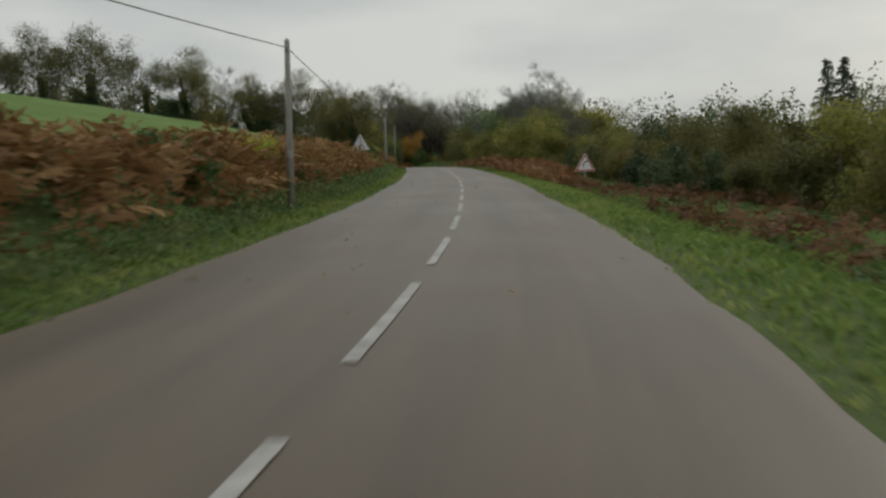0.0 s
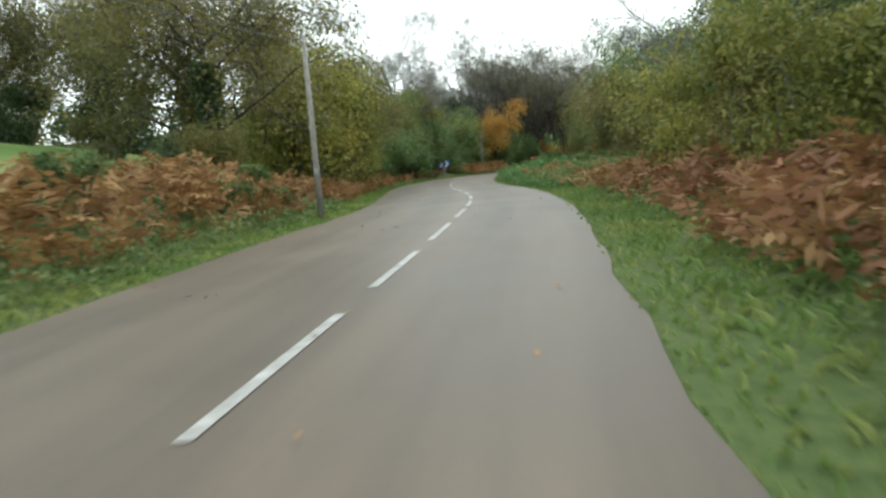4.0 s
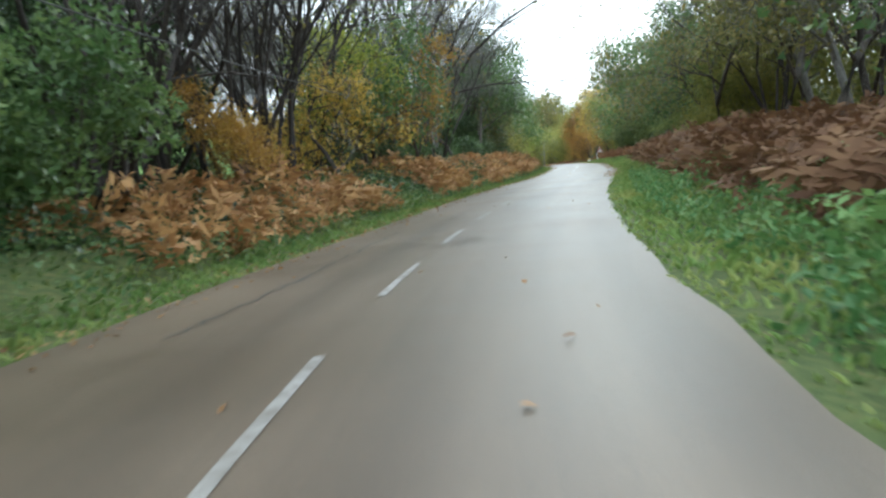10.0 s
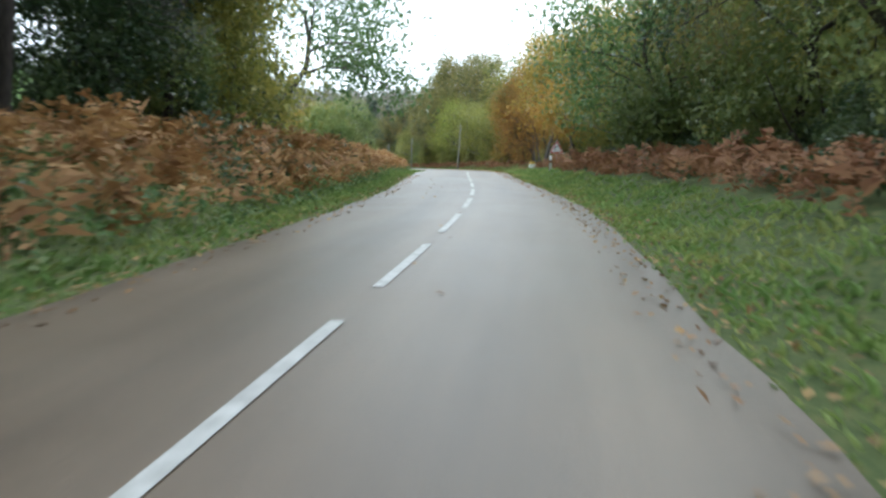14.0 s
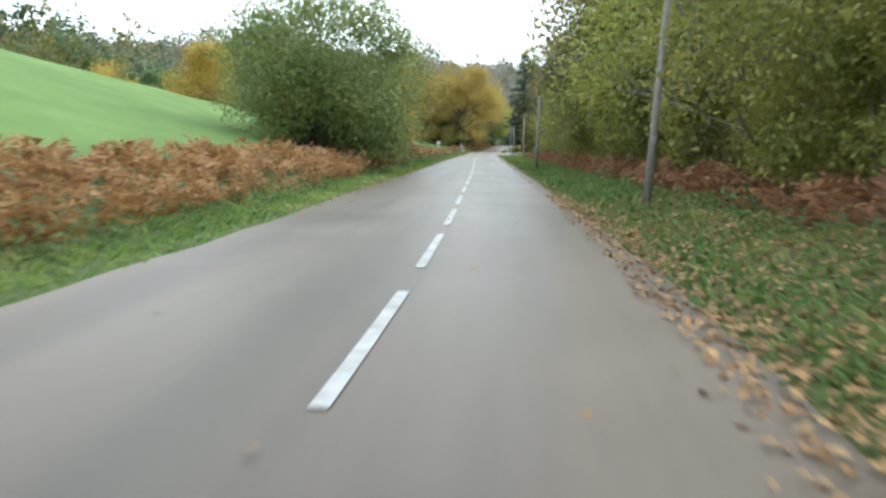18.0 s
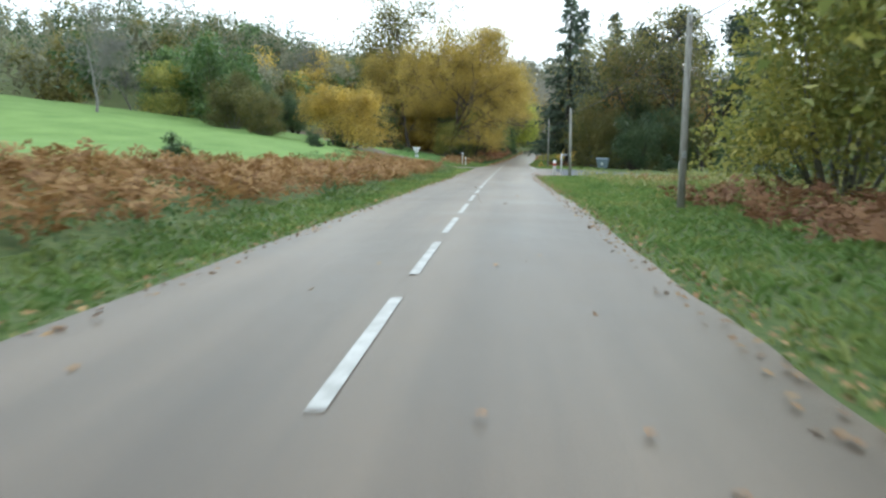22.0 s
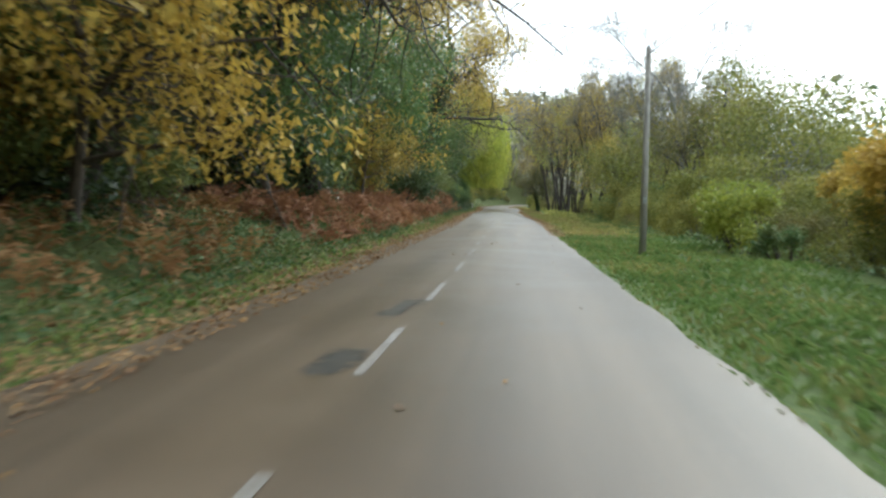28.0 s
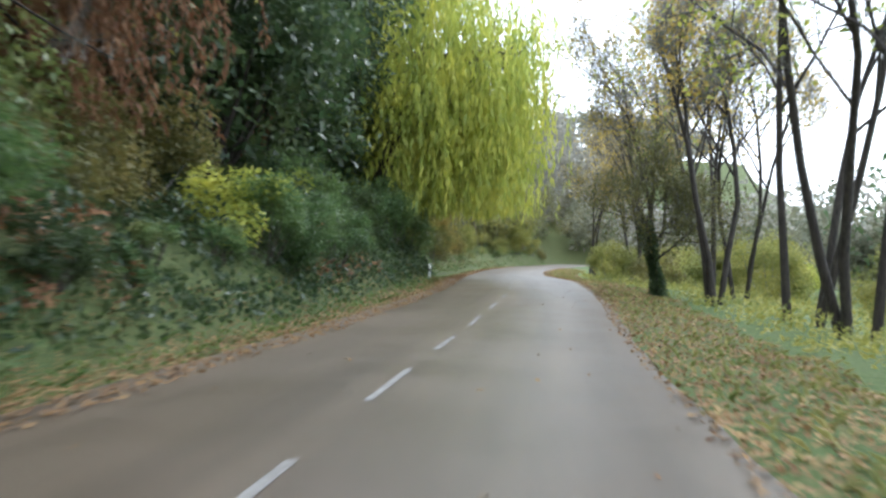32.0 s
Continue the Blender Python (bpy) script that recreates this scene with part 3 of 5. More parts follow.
def make_willow(seed, h, label, leaf=None, kind="willow_tree"):
    rng = np.random.default_rng(seed)
    lb = Limbs(rng)
    lb.grow((0, 0, -0.3), (0.1, 0, 1), h * 0.8, h * 0.03, 2, 7, 0.8, 0.05, 0.2, 0.6, 0.35, 8, 5)
    pts, dirs = [], []
    for tip in lb.tips:
        for _ in range(9):
            p = tip + rng.normal(size=3) * 0.8
            drop = rng.uniform(1.2, 0.6 * h)
            for u in np.arange(0, drop, 0.13):
                q = p + np.array([0.15 * u * math.sin(u), 0.1 * u, -u])
                if q[2] > 0.8:
                    pts.append(q + rng.normal(size=3) * 0.05)
                    dirs.append((0.3 * rng.normal(), 0.3 * rng.normal(), -1))
    v, f = leaves_at(rng, np.array(pts), 0.14, 0.1, np.array(dirs), 2.4, tri=True)
    top = new(kind)
    part("trunk", lb.mesh("trunk", BARK), top)
    part("crown", mesh_of("crown", v, f, leaf or LIME), top)
    tagged(top, label, "tree")
    top.location = (0, -400, -60)
    return top


MODELS = {
    "hazel": [make_shrub("hazel_bush", 11 + k, 5.0, 4.6, HAZEL, "tall yellow-green hazel bush at the roadside", 4000, 0.135, 13, PALE_BARK) for k in range(3)],
    "green": [make_shrub("leafy_bush", 21 + k, 4.6, 4.4, GREEN, "dense mid-green leafy bush", 3800, 0.135, 13) for k in range(2)],
    "olive": [make_shrub("hedge_bush", 31 + k, 4.2, 5.0, OLIVE, "tall olive-brown autumn hedge bush", 3400, 0.14, 13, PALE_BARK) for k in range(2)],
    "holly": [make_shrub("evergreen_bush", 36, 3.0, 3.0, DARK, "dark glossy evergreen bush under the trees", 1800, 0.135, 11)],
    "goldbush": [make_shrub("golden_bush", 41, 5.5, 6.5, GOLD, "rounded bush with dense golden-brown autumn leaves", 9000, 0.125, 24)],
    "yellowbush": [make_shrub("yellow_bush", 45, 2.6, 2.8, YELLOW, "bright golden-yellow autumn bush on the verge", 3000, 0.10, 11)],
    "limebush": [make_shrub("yellow_green_bush", 47, 2.8, 2.6, LIME, "pale yellow-green bush on the verge", 1700, 0.13, 9)],
    "roundtree": [make_shrub("round_tree", 51, 8.0, 8.6, MIDGREEN, "broad round green tree at the edge of the meadow", 22000, 0.14, 48)],
    "edgegreen": [make_shrub("wood_edge_tree", 53 + k, 9.0, 6.5, MIDGREEN, "tall leafy green tree at the wood's edge, branched to the ground", 8000, 0.165, 30) for k in range(2)],
    "edgedark": [make_shrub("dark_wood_tree", 55 + k, 10.0, 6.5, DARK, "tall dark ivy-hung tree at the wood's edge", 8000, 0.165, 30, DARK_BARK) for k in range(2)],
    "edgehazel": [make_shrub("yellowing_wood_tree", 57 + k, 8.5, 6.2, HAZEL, "tall yellowing tree at the wood's edge, branched to the ground", 8000, 0.165, 30, PALE_BARK) for k in range(2)],
    "edgeolive": [make_shrub("olive_wood_tree", 59 + k, 8.5, 6.5, OLIVE, "tall olive-brown tree at the wood's edge", 8000, 0.165, 30, PALE_BARK) for k in range(2)],
    "greatoak": [make_tree("great_golden_oak", 141, 19.0, BARK, GOLD, "great golden-brown oak spreading over the road's edge", 40000, 0.17, 0.55, 3, 8, 0.95, 0.0, trunk=0.14, low=1.8)],
    "greatolive": [make_tree("great_oak", 143 + k, 19.0, DARK_BARK, OLIVE, "great olive-leaved oak, its top half bare", 12000, 0.23, 0.6, 3, 7, 0.85, 0.02, trunk=0.2, low=1.8) for k in range(2)],
    "pine": [make_tree("tall_pine", 146 + k, 19.0, DARK_BARK, NEEDLE, "tall dark pine with a ragged crown", 7500, 0.27, 0.55, 3, 9, 1.25, -0.01, trunk=0.22, low=2.5, shrink=0.30) for k in range(2)],
    "browntree": [make_willow(117, 12.0, "tree hung with dead brown leaves above the bank", REDFERN, "dead_leaved_tree")],
    "goldskirt": [make_shrub("golden_oak_tree", 49 + k, 13.0, 10.5, GOLD, "large golden oak, leafy almost to the ground", 26000, 0.16, 46) for k in range(2)],
    # the second of these two has the haze-paled leaf colour
    "backolive": [make_shrub("hedgerow_tree", 151 + k, 9.0, 7.0, HAZE_LEAVES if k else OLIVE, "olive-grey hedgerow tree in the distance", 4200, 0.25, 26) for k in range(2)],
    "backdark": [make_shrub("dark_hedgerow_tree", 153 + k, 9.5, 7.0, DARK, "dark ivy-hung hedgerow tree in the distance", 4200, 0.25, 26) for k in range(2)],
    "backhazel": [make_shrub("yellowing_hedgerow_tree", 155 + k, 9.0, 7.0, HAZEL, "yellowing hedgerow tree in the distance", 4200, 0.25, 26) for k in range(2)],
    "backgreen": [make_shrub("green_hedgerow_tree", 157 + k, 9.0, 7.0, GREEN, "green hedgerow tree in the distance", 4200, 0.25, 26) for k in range(2)],
    "backgold": [make_shrub("golden_hedgerow_tree", 159, 9.0, 7.5, GOLD, "golden autumn hedgerow tree in the distance", 4200, 0.25, 26)],
    "greentree": [make_tree("green_tree", 61 + k, 9.0, BARK, GREEN, "green broadleaved tree in a roadside wood", 4000, 0.185, 0.6, 3, 5, 0.8, 0.03, low=1.2) for k in range(2)],
    "hazeltree": [make_tree("yellowing_tree", 65 + k, 8.5, PALE_BARK, HAZEL, "yellowing broadleaved tree beside the road", 4000, 0.175, 0.6, 3, 5, 0.75, 0.05, 3, 0.3, low=0.8) for k in range(2)],
    "darkoak": [make_tree("ivy_clad_oak", 71 + k, 10.5, DARK_BARK, DARK, "dark oak thick with ivy, crown half bare", 4000, 0.18, 0.45, 3, 5, 0.85, 0.03, low=1.0) for k in range(2)],
    "oliveoak": [make_tree("thinning_oak", 75 + k, 11.0, BARK, OLIVE, "autumn oak with thinning olive-brown leaves", 3800, 0.165, 0.5, 3, 5, 0.85, 0.04, low=2.0, twigs=4) for k in range(2)],
    "goldoak": [make_tree("golden_oak", 81 + k, 13.0, BARK, GOLD, "large golden-brown autumn oak", 11000, 0.19, 0.7, 3, 6, 0.9, 0.02, low=2.0) for k in range(2)],
    "rustoak": [make_tree("rusty_oak", 85 + k, 10.5, BARK, RUST, "rusty orange-brown autumn oak beside the road", 9000, 0.145, 0.5, 3, 7, 0.9, 0.0, trunk=0.14, low=0.8) for k in range(2)],
    "orangetree": [make_tree("orange_tree", 91, 7.5, BARK, ORANGE, "slender tree with vivid orange autumn leaves", 5200, 0.17, 0.4, 3, 6, 0.6, 0.06, trunk=0.14, low=0.8)],
    "limetree": [make_tree("yellow_green_tree", 93, 7.5, BARK, LIME, "slender tree with loose yellow-green leaves", 3000, 0.17, 0.6, 3, 5, 0.7, 0.05, low=0.8)],
    "bare": [make_tree("bare_tree", 95 + k, 12.0, PALE_BARK, None, "leafless tree with a fan of fine grey twigs", 0, levels=4, kids=5, spread=0.62, lift=0.05, wobble=0.14, shrink=0.6, trunk=0.22, twigs=5) for k in range(3)],
    "coppice": [make_tree("bare_coppice_tree", 98 + k, 12.0, DARK_BARK, OLIVE, "many-stemmed coppice tree with bare dark stems", 700, 0.17, 0.5, 3, 4, 0.5, 0.08, 6, 0.28, r=0.20, twigs=4) for k in range(2)],
    "alder": [make_tree("alder_tree", 101 + k, 15.0, DARK_BARK, GOLD if k else LIME, "slim dark-stemmed alder with a few last yellow leaves", 1700, 0.16, 0.5, 3, 5, 0.62, 0.03, 3, 0.13, trunk=0.45, r=0.22, wobble=0.09, shrink=0.45, twigs=5) for k in range(2)],
    "layered": [make_tree("young_beech", 105, 6.5, BARK, YELLOW, "young beech with layered yellow-orange leaves over the bank", 3000, 0.16, 0.32, 3, 6, 1.2, -0.02, trunk=0.15, low=0.5, flat=0.8), make_tree("young_beech", 106, 7.5, BARK, YELLOW, "young beech with layered golden leaves over the bank", 3000, 0.16, 0.32, 3, 6, 1.25, -0.03, trunk=0.2, low=0.9, flat=0.8)],
    "hedgeoak": [make_tree("hedgerow_oak", 171 + k, 10.0, DARK_BARK, OLIVE, "round-headed autumn oak with an ivy-dark trunk", 7500, 0.16, 0.45, 3, 7, 1.0, 0.0, trunk=0.30, low=2.0, twigs=4, ivy=5.0) for k in range(3)],
    "ivyoak": [make_tree("ivy_clad_golden_oak", 181 + k, 17.0, DARK_BARK, GOLD, "tall oak with an ivy-wrapped trunk and spreading golden crown", 16000, 0.155, 0.6, 3, 8, 1.05, 0.0, trunk=0.42, r=0.32, low=6.2, twigs=3, ivy=9.0) for k in range(2)],
    "overhang": [make_tree("overhanging_oak", 186, 17.0, DARK_BARK, HAZEL, "old oak reaching bare limbs and thin yellow leaves over the road", 6000, 0.16, 0.55, 3, 7, 1.15, -0.01, trunk=0.3, r=0.36, low=3.0, twigs=5, ivy=6.0)],
    "spruce": [make_spruce(111, 15.0, "tall dark spruce standing above the hedges")],
    "willow": [make_willow(115, 11.0, "weeping yellow-green willow hanging over the bank")],
    "bramble": [make_shrub("bramble_bush", 121 + k, 1.3, 2.2, BRAMBLE, "low green bramble bush on the bank", 1100, 0.10, 10, solid=0.3) for k in range(2)],
    "weed": [make_shrub("weed_clump", 125, 0.9, 1.9, NETTLE, "knee-high clump of bright green weeds", 1000, 0.10, 10, solid=0.2)],
}


def plant(kind, s, off, scale=1.0, group="", turn=None, tall=1.0):
    RNG = np.random.default_rng(abs(int(s * 137 + off * 911 + scale * 53)))
    src = MODELS[kind][RNG.integers(0, len(MODELS[kind]))]
    p = place(s, off, -0.08)
    k = scale * RNG.uniform(0.9, 1.1)
    spin = RNG.uniform(0, 6.28) if turn is None else turn
    ob = copy_thing(src, Matrix.Identity(4))
    ob.matrix_basis = Matrix.Translation(p) @ Matrix.Rotation(spin, 4, "Z") @ Matrix.Diagonal((k, k, k * tall * RNG.uniform(0.93, 1.08), 1))
    if group:
        ob["group"] = group
    return ob


def row(kinds, s0, s1, off0, off1, gap, scale=1.0, group="", vary=0.15):
    """Plants along a stretch of the road, between two offsets, about gap metres apart."""
    kinds = kinds.split()
    RNG = np.random.default_rng(abs(int(s0 * 71 + s1 * 13 + off0 * 37 + off1 * 19 + gap * 101)))
    s = s0 + gap * 0.5
    while s < s1:
        plant(kinds[RNG.integers(0, len(kinds))], s + RNG.uniform(-0.3, 0.3) * gap, RNG.uniform(min(off0, off1), max(off0, off1)), scale * RNG.uniform(1 - vary, 1 + vary), group)
        s += gap * RNG.uniform(0.8, 1.2)

# ---- trees and bushes, from the start of the road to its end ----
HEDGE, WOOD, FARROW = "bushes of the roadside hedge", "trees of the roadside wood", "trees along the meadow's far edge"
# left: meadow behind a brackened bank, with a line of dark oaks beyond
for a, b, c in ((114, -9.5, 0.75), (119, -11.0, 0.82), (125, -17, 1.0), (125.5, -22.5, 0.8), (127, -31, 0.98), (128, -37, 0.85), (131, -45, 1.05), (133, -53, 0.95), (136, -62, 1.1), (139, -71, 1.0), (142, -80, 1.1)):
    plant("hedgeoak", a, b, c * 1.14, FARROW)
for k in range(15):
    plant(("holly", "olive", "backdark")[k % 3], 121.5 + k * 1.3, -12.5 - 4.2 * k, (0.8, 0.62, 0.42)[k % 3], HEDGE)
for k in range(9):
    plant(("backdark", "backolive")[k % 2], 136 + k * 2.0, -22 - 8.0 * k, 0.85, FARROW)
plant("bare", 131, -27, 0.8, FARROW)
plant("bare", 137, -56, 0.85, FARROW)
row("olive holly", 106, 119, -8.0, -10.5, 3.4, 0.62, HEDGE)
plant("limebush", 26, -5.6, 0.5)
plant("limebush", 83, -6.0, 0.45)
# left: hazel hedge, then the bend with its mixed hedge
plant("hedgeoak", 136.5, -6.4, 0.85, WOOD)
row("edgehazel hazel", 127, 139, -6.4, -7.6, 2.3, 0.9, HEDGE)
plant("edgehazel", 129, -8.4, 1.15, WOOD)
plant("edgehazel", 135, -8.4, 1.1, WOOD)
row("green", 145, 150, -6.2, -7.2, 2.0, 1.05, HEDGE)
row("green edgegreen edgehazel", 151, 172, -8.0, -9.4, 2.8, 1.0, WOOD)
row("green green holly", 148, 155, -5.6, -6.8, 2.4, 1.0, HEDGE)
row("green", 155, 167, -6.9, -7.6, 2.0, 0.95, HEDGE)
row("green holly", 138, 150, -8.5, -10.5, 2.0, 0.8, HEDGE)
row("green greentree", 158, 174, -8.5, -11, 4.0, 0.85, WOOD)
row("bare", 172, 215, -11, -18, 6, 1.25, WOOD)
plant("bare", 157.5, -9.5, 1.2, WOOD)
plant("bare", 168, -15, 1.0, WOOD)
plant("orangetree", 172, -6.4, 0.95, WOOD)
row("green", 173, 178, -5.8, -7.0, 3.0, 0.9, HEDGE)
row("coppice", 179, 190, -5.6, -7.5, 2.6, 0.9, WOOD)
row("green holly edgedark", 170, 192, -9.5, -13.0, 2.2, 0.75, HEDGE)
row("olive holly", 180, 216, -11.0, -16.0, 2.6, 0.7, HEDGE)
row("coppice", 178, 214, -7, -11, 4.0, 1.2, WOOD)
row("bare coppice bare", 180, 225, -13, -22, 5.0, 1.05, WOOD)
plant("orangetree", 184.5, -5.4, 0.32)
plant("layered", 192, -5.6, 0.8, WOOD)
plant("limetree", 197, -6.4, 0.7, WOOD)
plant("greentree", 199, -6.8, 0.8, WOOD)
plant("orangetree", 205, -6.2, 0.75, WOOD)
row("bare coppice", 206, 222, -6.8, -9, 4.6, 0.9, WOOD)
row("holly green holly", 224, 262, -9.5, -13, 2.8, 0.85, HEDGE)
row("holly edgedark olive", 196, 226, -10.0, -13.5, 2.4, 0.62, HEDGE)
row("green holly holly", 186, 224, -5.8, -9, 3.4, 0.55, HEDGE)
# left: dark wood before the left bend
row("greentree darkoak", 222, 262, -6.5, -9, 5.5, 0.95, WOOD)
row("oliveoak bare", 218, 250, -12, -18, 8, 1.0, WOOD)
row("holly", 214, 258, -6.0, -9, 5, 0.8, HEDGE)
plant("bare", 246, -8.4, 0.95, WOOD)
plant("edgehazel", 252, -8.0, 0.95, WOOD)
plant("edgegreen", 257, -9.5, 0.9, WOOD)
# left: meadow with a round tree and a hedge end
plant("roundtree", 333.5, -6.9, 0.95, tall=1.05)
row("green hazel", 336, 352, -5.8, -7.5, 2.2, 0.95, HEDGE)
row("edgegreen edgehazel", 337, 352, -7.5, -9.5, 3.0, 0.85, HEDGE)
row("backhazel backgold backgreen", 372, 452, -56, -66, 5, 0.95, FARROW)
row("backolive backgreen backdark", 340, 470, -78, -92, 6, 1.35, FARROW)
row("backgreen backolive backgold", 462, 570, -34, -44, 4.5, 1.2, FARROW)
row("backolive backgreen", 480, 590, -55, -75, 7, 1.3, FARROW)
row("bare", 440, 520, -40, -55, 24, 0.9, FARROW)
row("backolive backdark backgreen", 300, 420, -85, -110, 7, 1.0, FARROW)
plant("hazeltree", 357.5, -7.4, 0.9, HEDGE)
plant("edgehazel", 355, -8.2, 0.72, HEDGE)
plant("goldbush", 369, -24.5, 1.4, tall=0.85)
row("holly backdark", 318, 362, -48, -53, 3.4, 0.55, HEDGE)
row("greatolive", 318, 372, -62, -76, 12, 0.9, FARROW)
plant("goldbush", 453, -17.6, 1.6, turn=0.5, tall=0.9)
row("backgold backhazel", 462, 484, -38, -46, 5, 0.95, FARROW)
plant("holly", 396, -12, 0.5)
# left: great golden oaks past the track, then the dark wood on its rising bank
plant("greatoak", 480, -9.0, 1.0, WOOD, 0.6)
plant("greatoak", 487, -15.5, 0.85, WOOD, 2.6)
plant("greatolive", 497, -19, 1.15, WOOD, 2.0)
plant("goldskirt", 492, -12, 0.95, WOOD)
row("edgedark edgeolive holly", 468, 484, -16, -23, 2.6, 0.7, WOOD)
row("edgedark edgeolive", 452, 468, -25, -33, 3.0, 0.7, WOOD)
row("holly bramble", 443, 454, -17.5, -21, 1.8, 0.5, HEDGE)
row("holly bramble olive", 462, 474, -12, -17, 3.0, 0.5, HEDGE)
row("layered edgehazel", 477, 484, -8, -12, 4, 0.6, WOOD)
row("greentree darkoak", 488, 560, -9.5, -12.5, 6.0, 1.0, WOOD)
row("darkoak darkoak oliveoak", 492, 600, -15, -24, 7, 1.15, WOOD)
plant("ivyoak", 508, -5.6, 0.95, WOOD)
plant("ivyoak", 494, -7.6, 1.0, WOOD)
plant("ivyoak", 522, -5.9, 1.05, WOOD)
plant("ivyoak", 537, -6.6, 1.1, WOOD)
plant("overhang", 557, -8.0, 1.0, WOOD)
plant("overhang", 573, -9.5, 0.95, WOOD)
row("holly holly greentree", 478, 575, -6.8, -9, 5, 0.8, HEDGE)
row("layered", 488, 525, -5.6, -7.0, 11, 0.95, HEDGE)
plant("yellowbush", 563, -8.0, 0.7)
row("holly edgedark edgehazel edgegreen", 486, 550, -7.5, -9.0, 4.6, 0.62, HEDGE)
plant("layered", 517, -5.9, 0.7, HEDGE)
plant("layered", 537, -7.2, 1.15, HEDGE)
plant("holly", 524, -5.2, 1.1, HEDGE)
plant("limetree", 543, -6.2, 0.85, HEDGE)
plant("limetree", 549, -6.6, 0.8, HEDGE)
row("green edgegreen", 548, 572, -6.6, -8.0, 3.6, 0.75, HEDGE)
row("bramble holly bramble green", 566, 602, -4.8, -6.4, 2.0, 0.55, HEDGE)
row("holly green olive", 568, 602, -6.8, -9, 3.0, 0.75, HEDGE)
row("olive bramble hazel", 606, 682, -5.0, -7.5, 2.8, 0.6, HEDGE)
plant("limebush", 583, -5.4, 0.85)
plant("limebush", 590, -7.2, 1.0)
plant("browntree", 587, -11.0, 0.8, WOOD)
plant("browntree", 592, -13.0, 0.95, WOOD)
plant("willow", 611, -8.2, 1.25, WOOD, tall=1.55)
plant("willow", 619, -8.5, 1.2, WOOD, tall=1.5)
plant("overhang", 630, -6.5, 1.0, WOOD)
row("edgedark", 588, 616, -9.5, -12.5, 4.0, 1.5, WOOD)
row("holly green", 598, 612, -5.2, -6.6, 2.4, 0.7, HEDGE)
plant("goldbush", 626, -6.0, 0.7)
row("holly green", 584, 600, -5.4, -7.0, 2.6, 0.75, HEDGE)
row("hazeltree oliveoak", 612, 684, -5.5, -10, 5, 1.1, WOOD)
row("oliveoak hazeltree", 620, 684, -12, -26, 7, 1.2, WOOD)
row("backolive bare backhazel", 670, 688, -7.5, -12, 2.6, 0.85, WOOD)
row("backolive bare backolive", 672, 688, -13, -22, 2.6, 1.0, WOOD)
# right: hedge and scrub before the first bend
row("holly olive", 44, 62, 8.2, 10.0, 2.0, 0.7, HEDGE)
row("olive holly olive hazel", 24, 48, 9, 12.5, 2.8, 0.78, HEDGE)
row("olive", 14, 46, 15, 22, 4.2, 0.8, HEDGE)
row("olive holly", 14, 60, 22, 34, 5, 0.95, HEDGE)
row("olive holly hazel", 46, 68, 8, 12, 3.6, 0.66, HEDGE)
plant("spruce", 91.5, 42.5, 0.74)
plant("spruce", 92.5, 45.0, 0.86)
row("bare", 82, 122, 10.5, 16, 5.5, 0.74, WOOD)
row("hazel holly olive", 66, 112, 6.2, 8.2, 3.2, 0.9, HEDGE)
row("hazeltree greentree", 84, 128, 10, 15, 6, 0.7, WOOD)
row("olive hazel", 112, 130, 9.5, 12, 4, 0.85, HEDGE)
# right: dark wood inside the bend
row("greentree olive", 138, 178, 11, 15, 4.8, 1.0, WOOD)
row("darkoak greentree", 130, 190, 15, 24, 6.5, 1.0, WOOD)
row("oliveoak", 176, 216, 10, 13, 7, 1.0, WOOD)
row("oliveoak bare oliveoak darkoak", 184, 262, 12, 20, 8.0, 1.05, WOOD)
row("hazeltree oliveoak darkoak greentree", 214, 262, 8.0, 10.2, 5.0, 1.0, WOOD)
plant("goldoak", 289, 6.6, 0.72, WOOD)
plant("orangetree", 282, 6.8, 1.15, WOOD)
row("hazeltree edgehazel", 262, 284, 9.2, 11.5, 4, 0.95, WOOD)
row("goldoak hazeltree", 262, 292, 10, 16, 8, 0.9, WOOD)
# right: rusty oaks
plant("rustoak", 298, 9.2, 0.75, WOOD, tall=1.3)
plant("rustoak", 303, 9.4, 0.72, WOOD, tall=1.3)
plant("rustoak", 308, 10.0, 0.7, WOOD, tall=1.3)
row("hazel olive", 309, 320, 7.6, 9.0, 3.2, 0.9, HEDGE)
row("hazeltree oliveoak", 309, 318, 8.8, 10.0, 4.5, 0.95, WOOD)
row("greentree hazeltree", 284, 312, 10.5, 12.5, 7, 1.0, WOOD)
row("oliveoak", 286, 330, 12, 17, 8, 1.0, WOOD)
row("edgeolive edgegreen", 284, 316, 12.5, 15.0, 5.0, 0.6, WOOD)
row("olive holly", 286, 316, 8.5, 10.5, 3.4, 0.5, HEDGE)
plant("limetree", 330, 8.2, 1.15, WOOD)
plant("edgehazel", 324, 8.8, 0.85, WOOD)
row("hazel hazel edgehazel", 314, 364, 7.6, 9.4, 4.6, 0.78, WOOD)
row("greatolive pine", 330, 366, 11, 15, 8, 0.85, WOOD)
row("hazeltree oliveoak", 316, 362, 9, 11, 7, 1.0, WOOD)
row("darkoak greentree", 338, 366, 13, 18, 6.5, 1.0, WOOD)
row("edgeolive edgegreen", 364, 382, 10.5, 13, 3.2, 0.85, WOOD)
plant("edgehazel", 388, 10.2, 1.05, WOOD)
plant("edgehazel", 383, 10.6, 1.1, WOOD)
plant("hazeltree", 378, 10.0, 1.15, WOOD)
row("pine greatolive darkoak", 366, 398, 17, 26, 5.0, 0.9, WOOD)
row("edgedark edgeolive", 364, 398, 15, 22, 4.2, 0.75, WOOD)
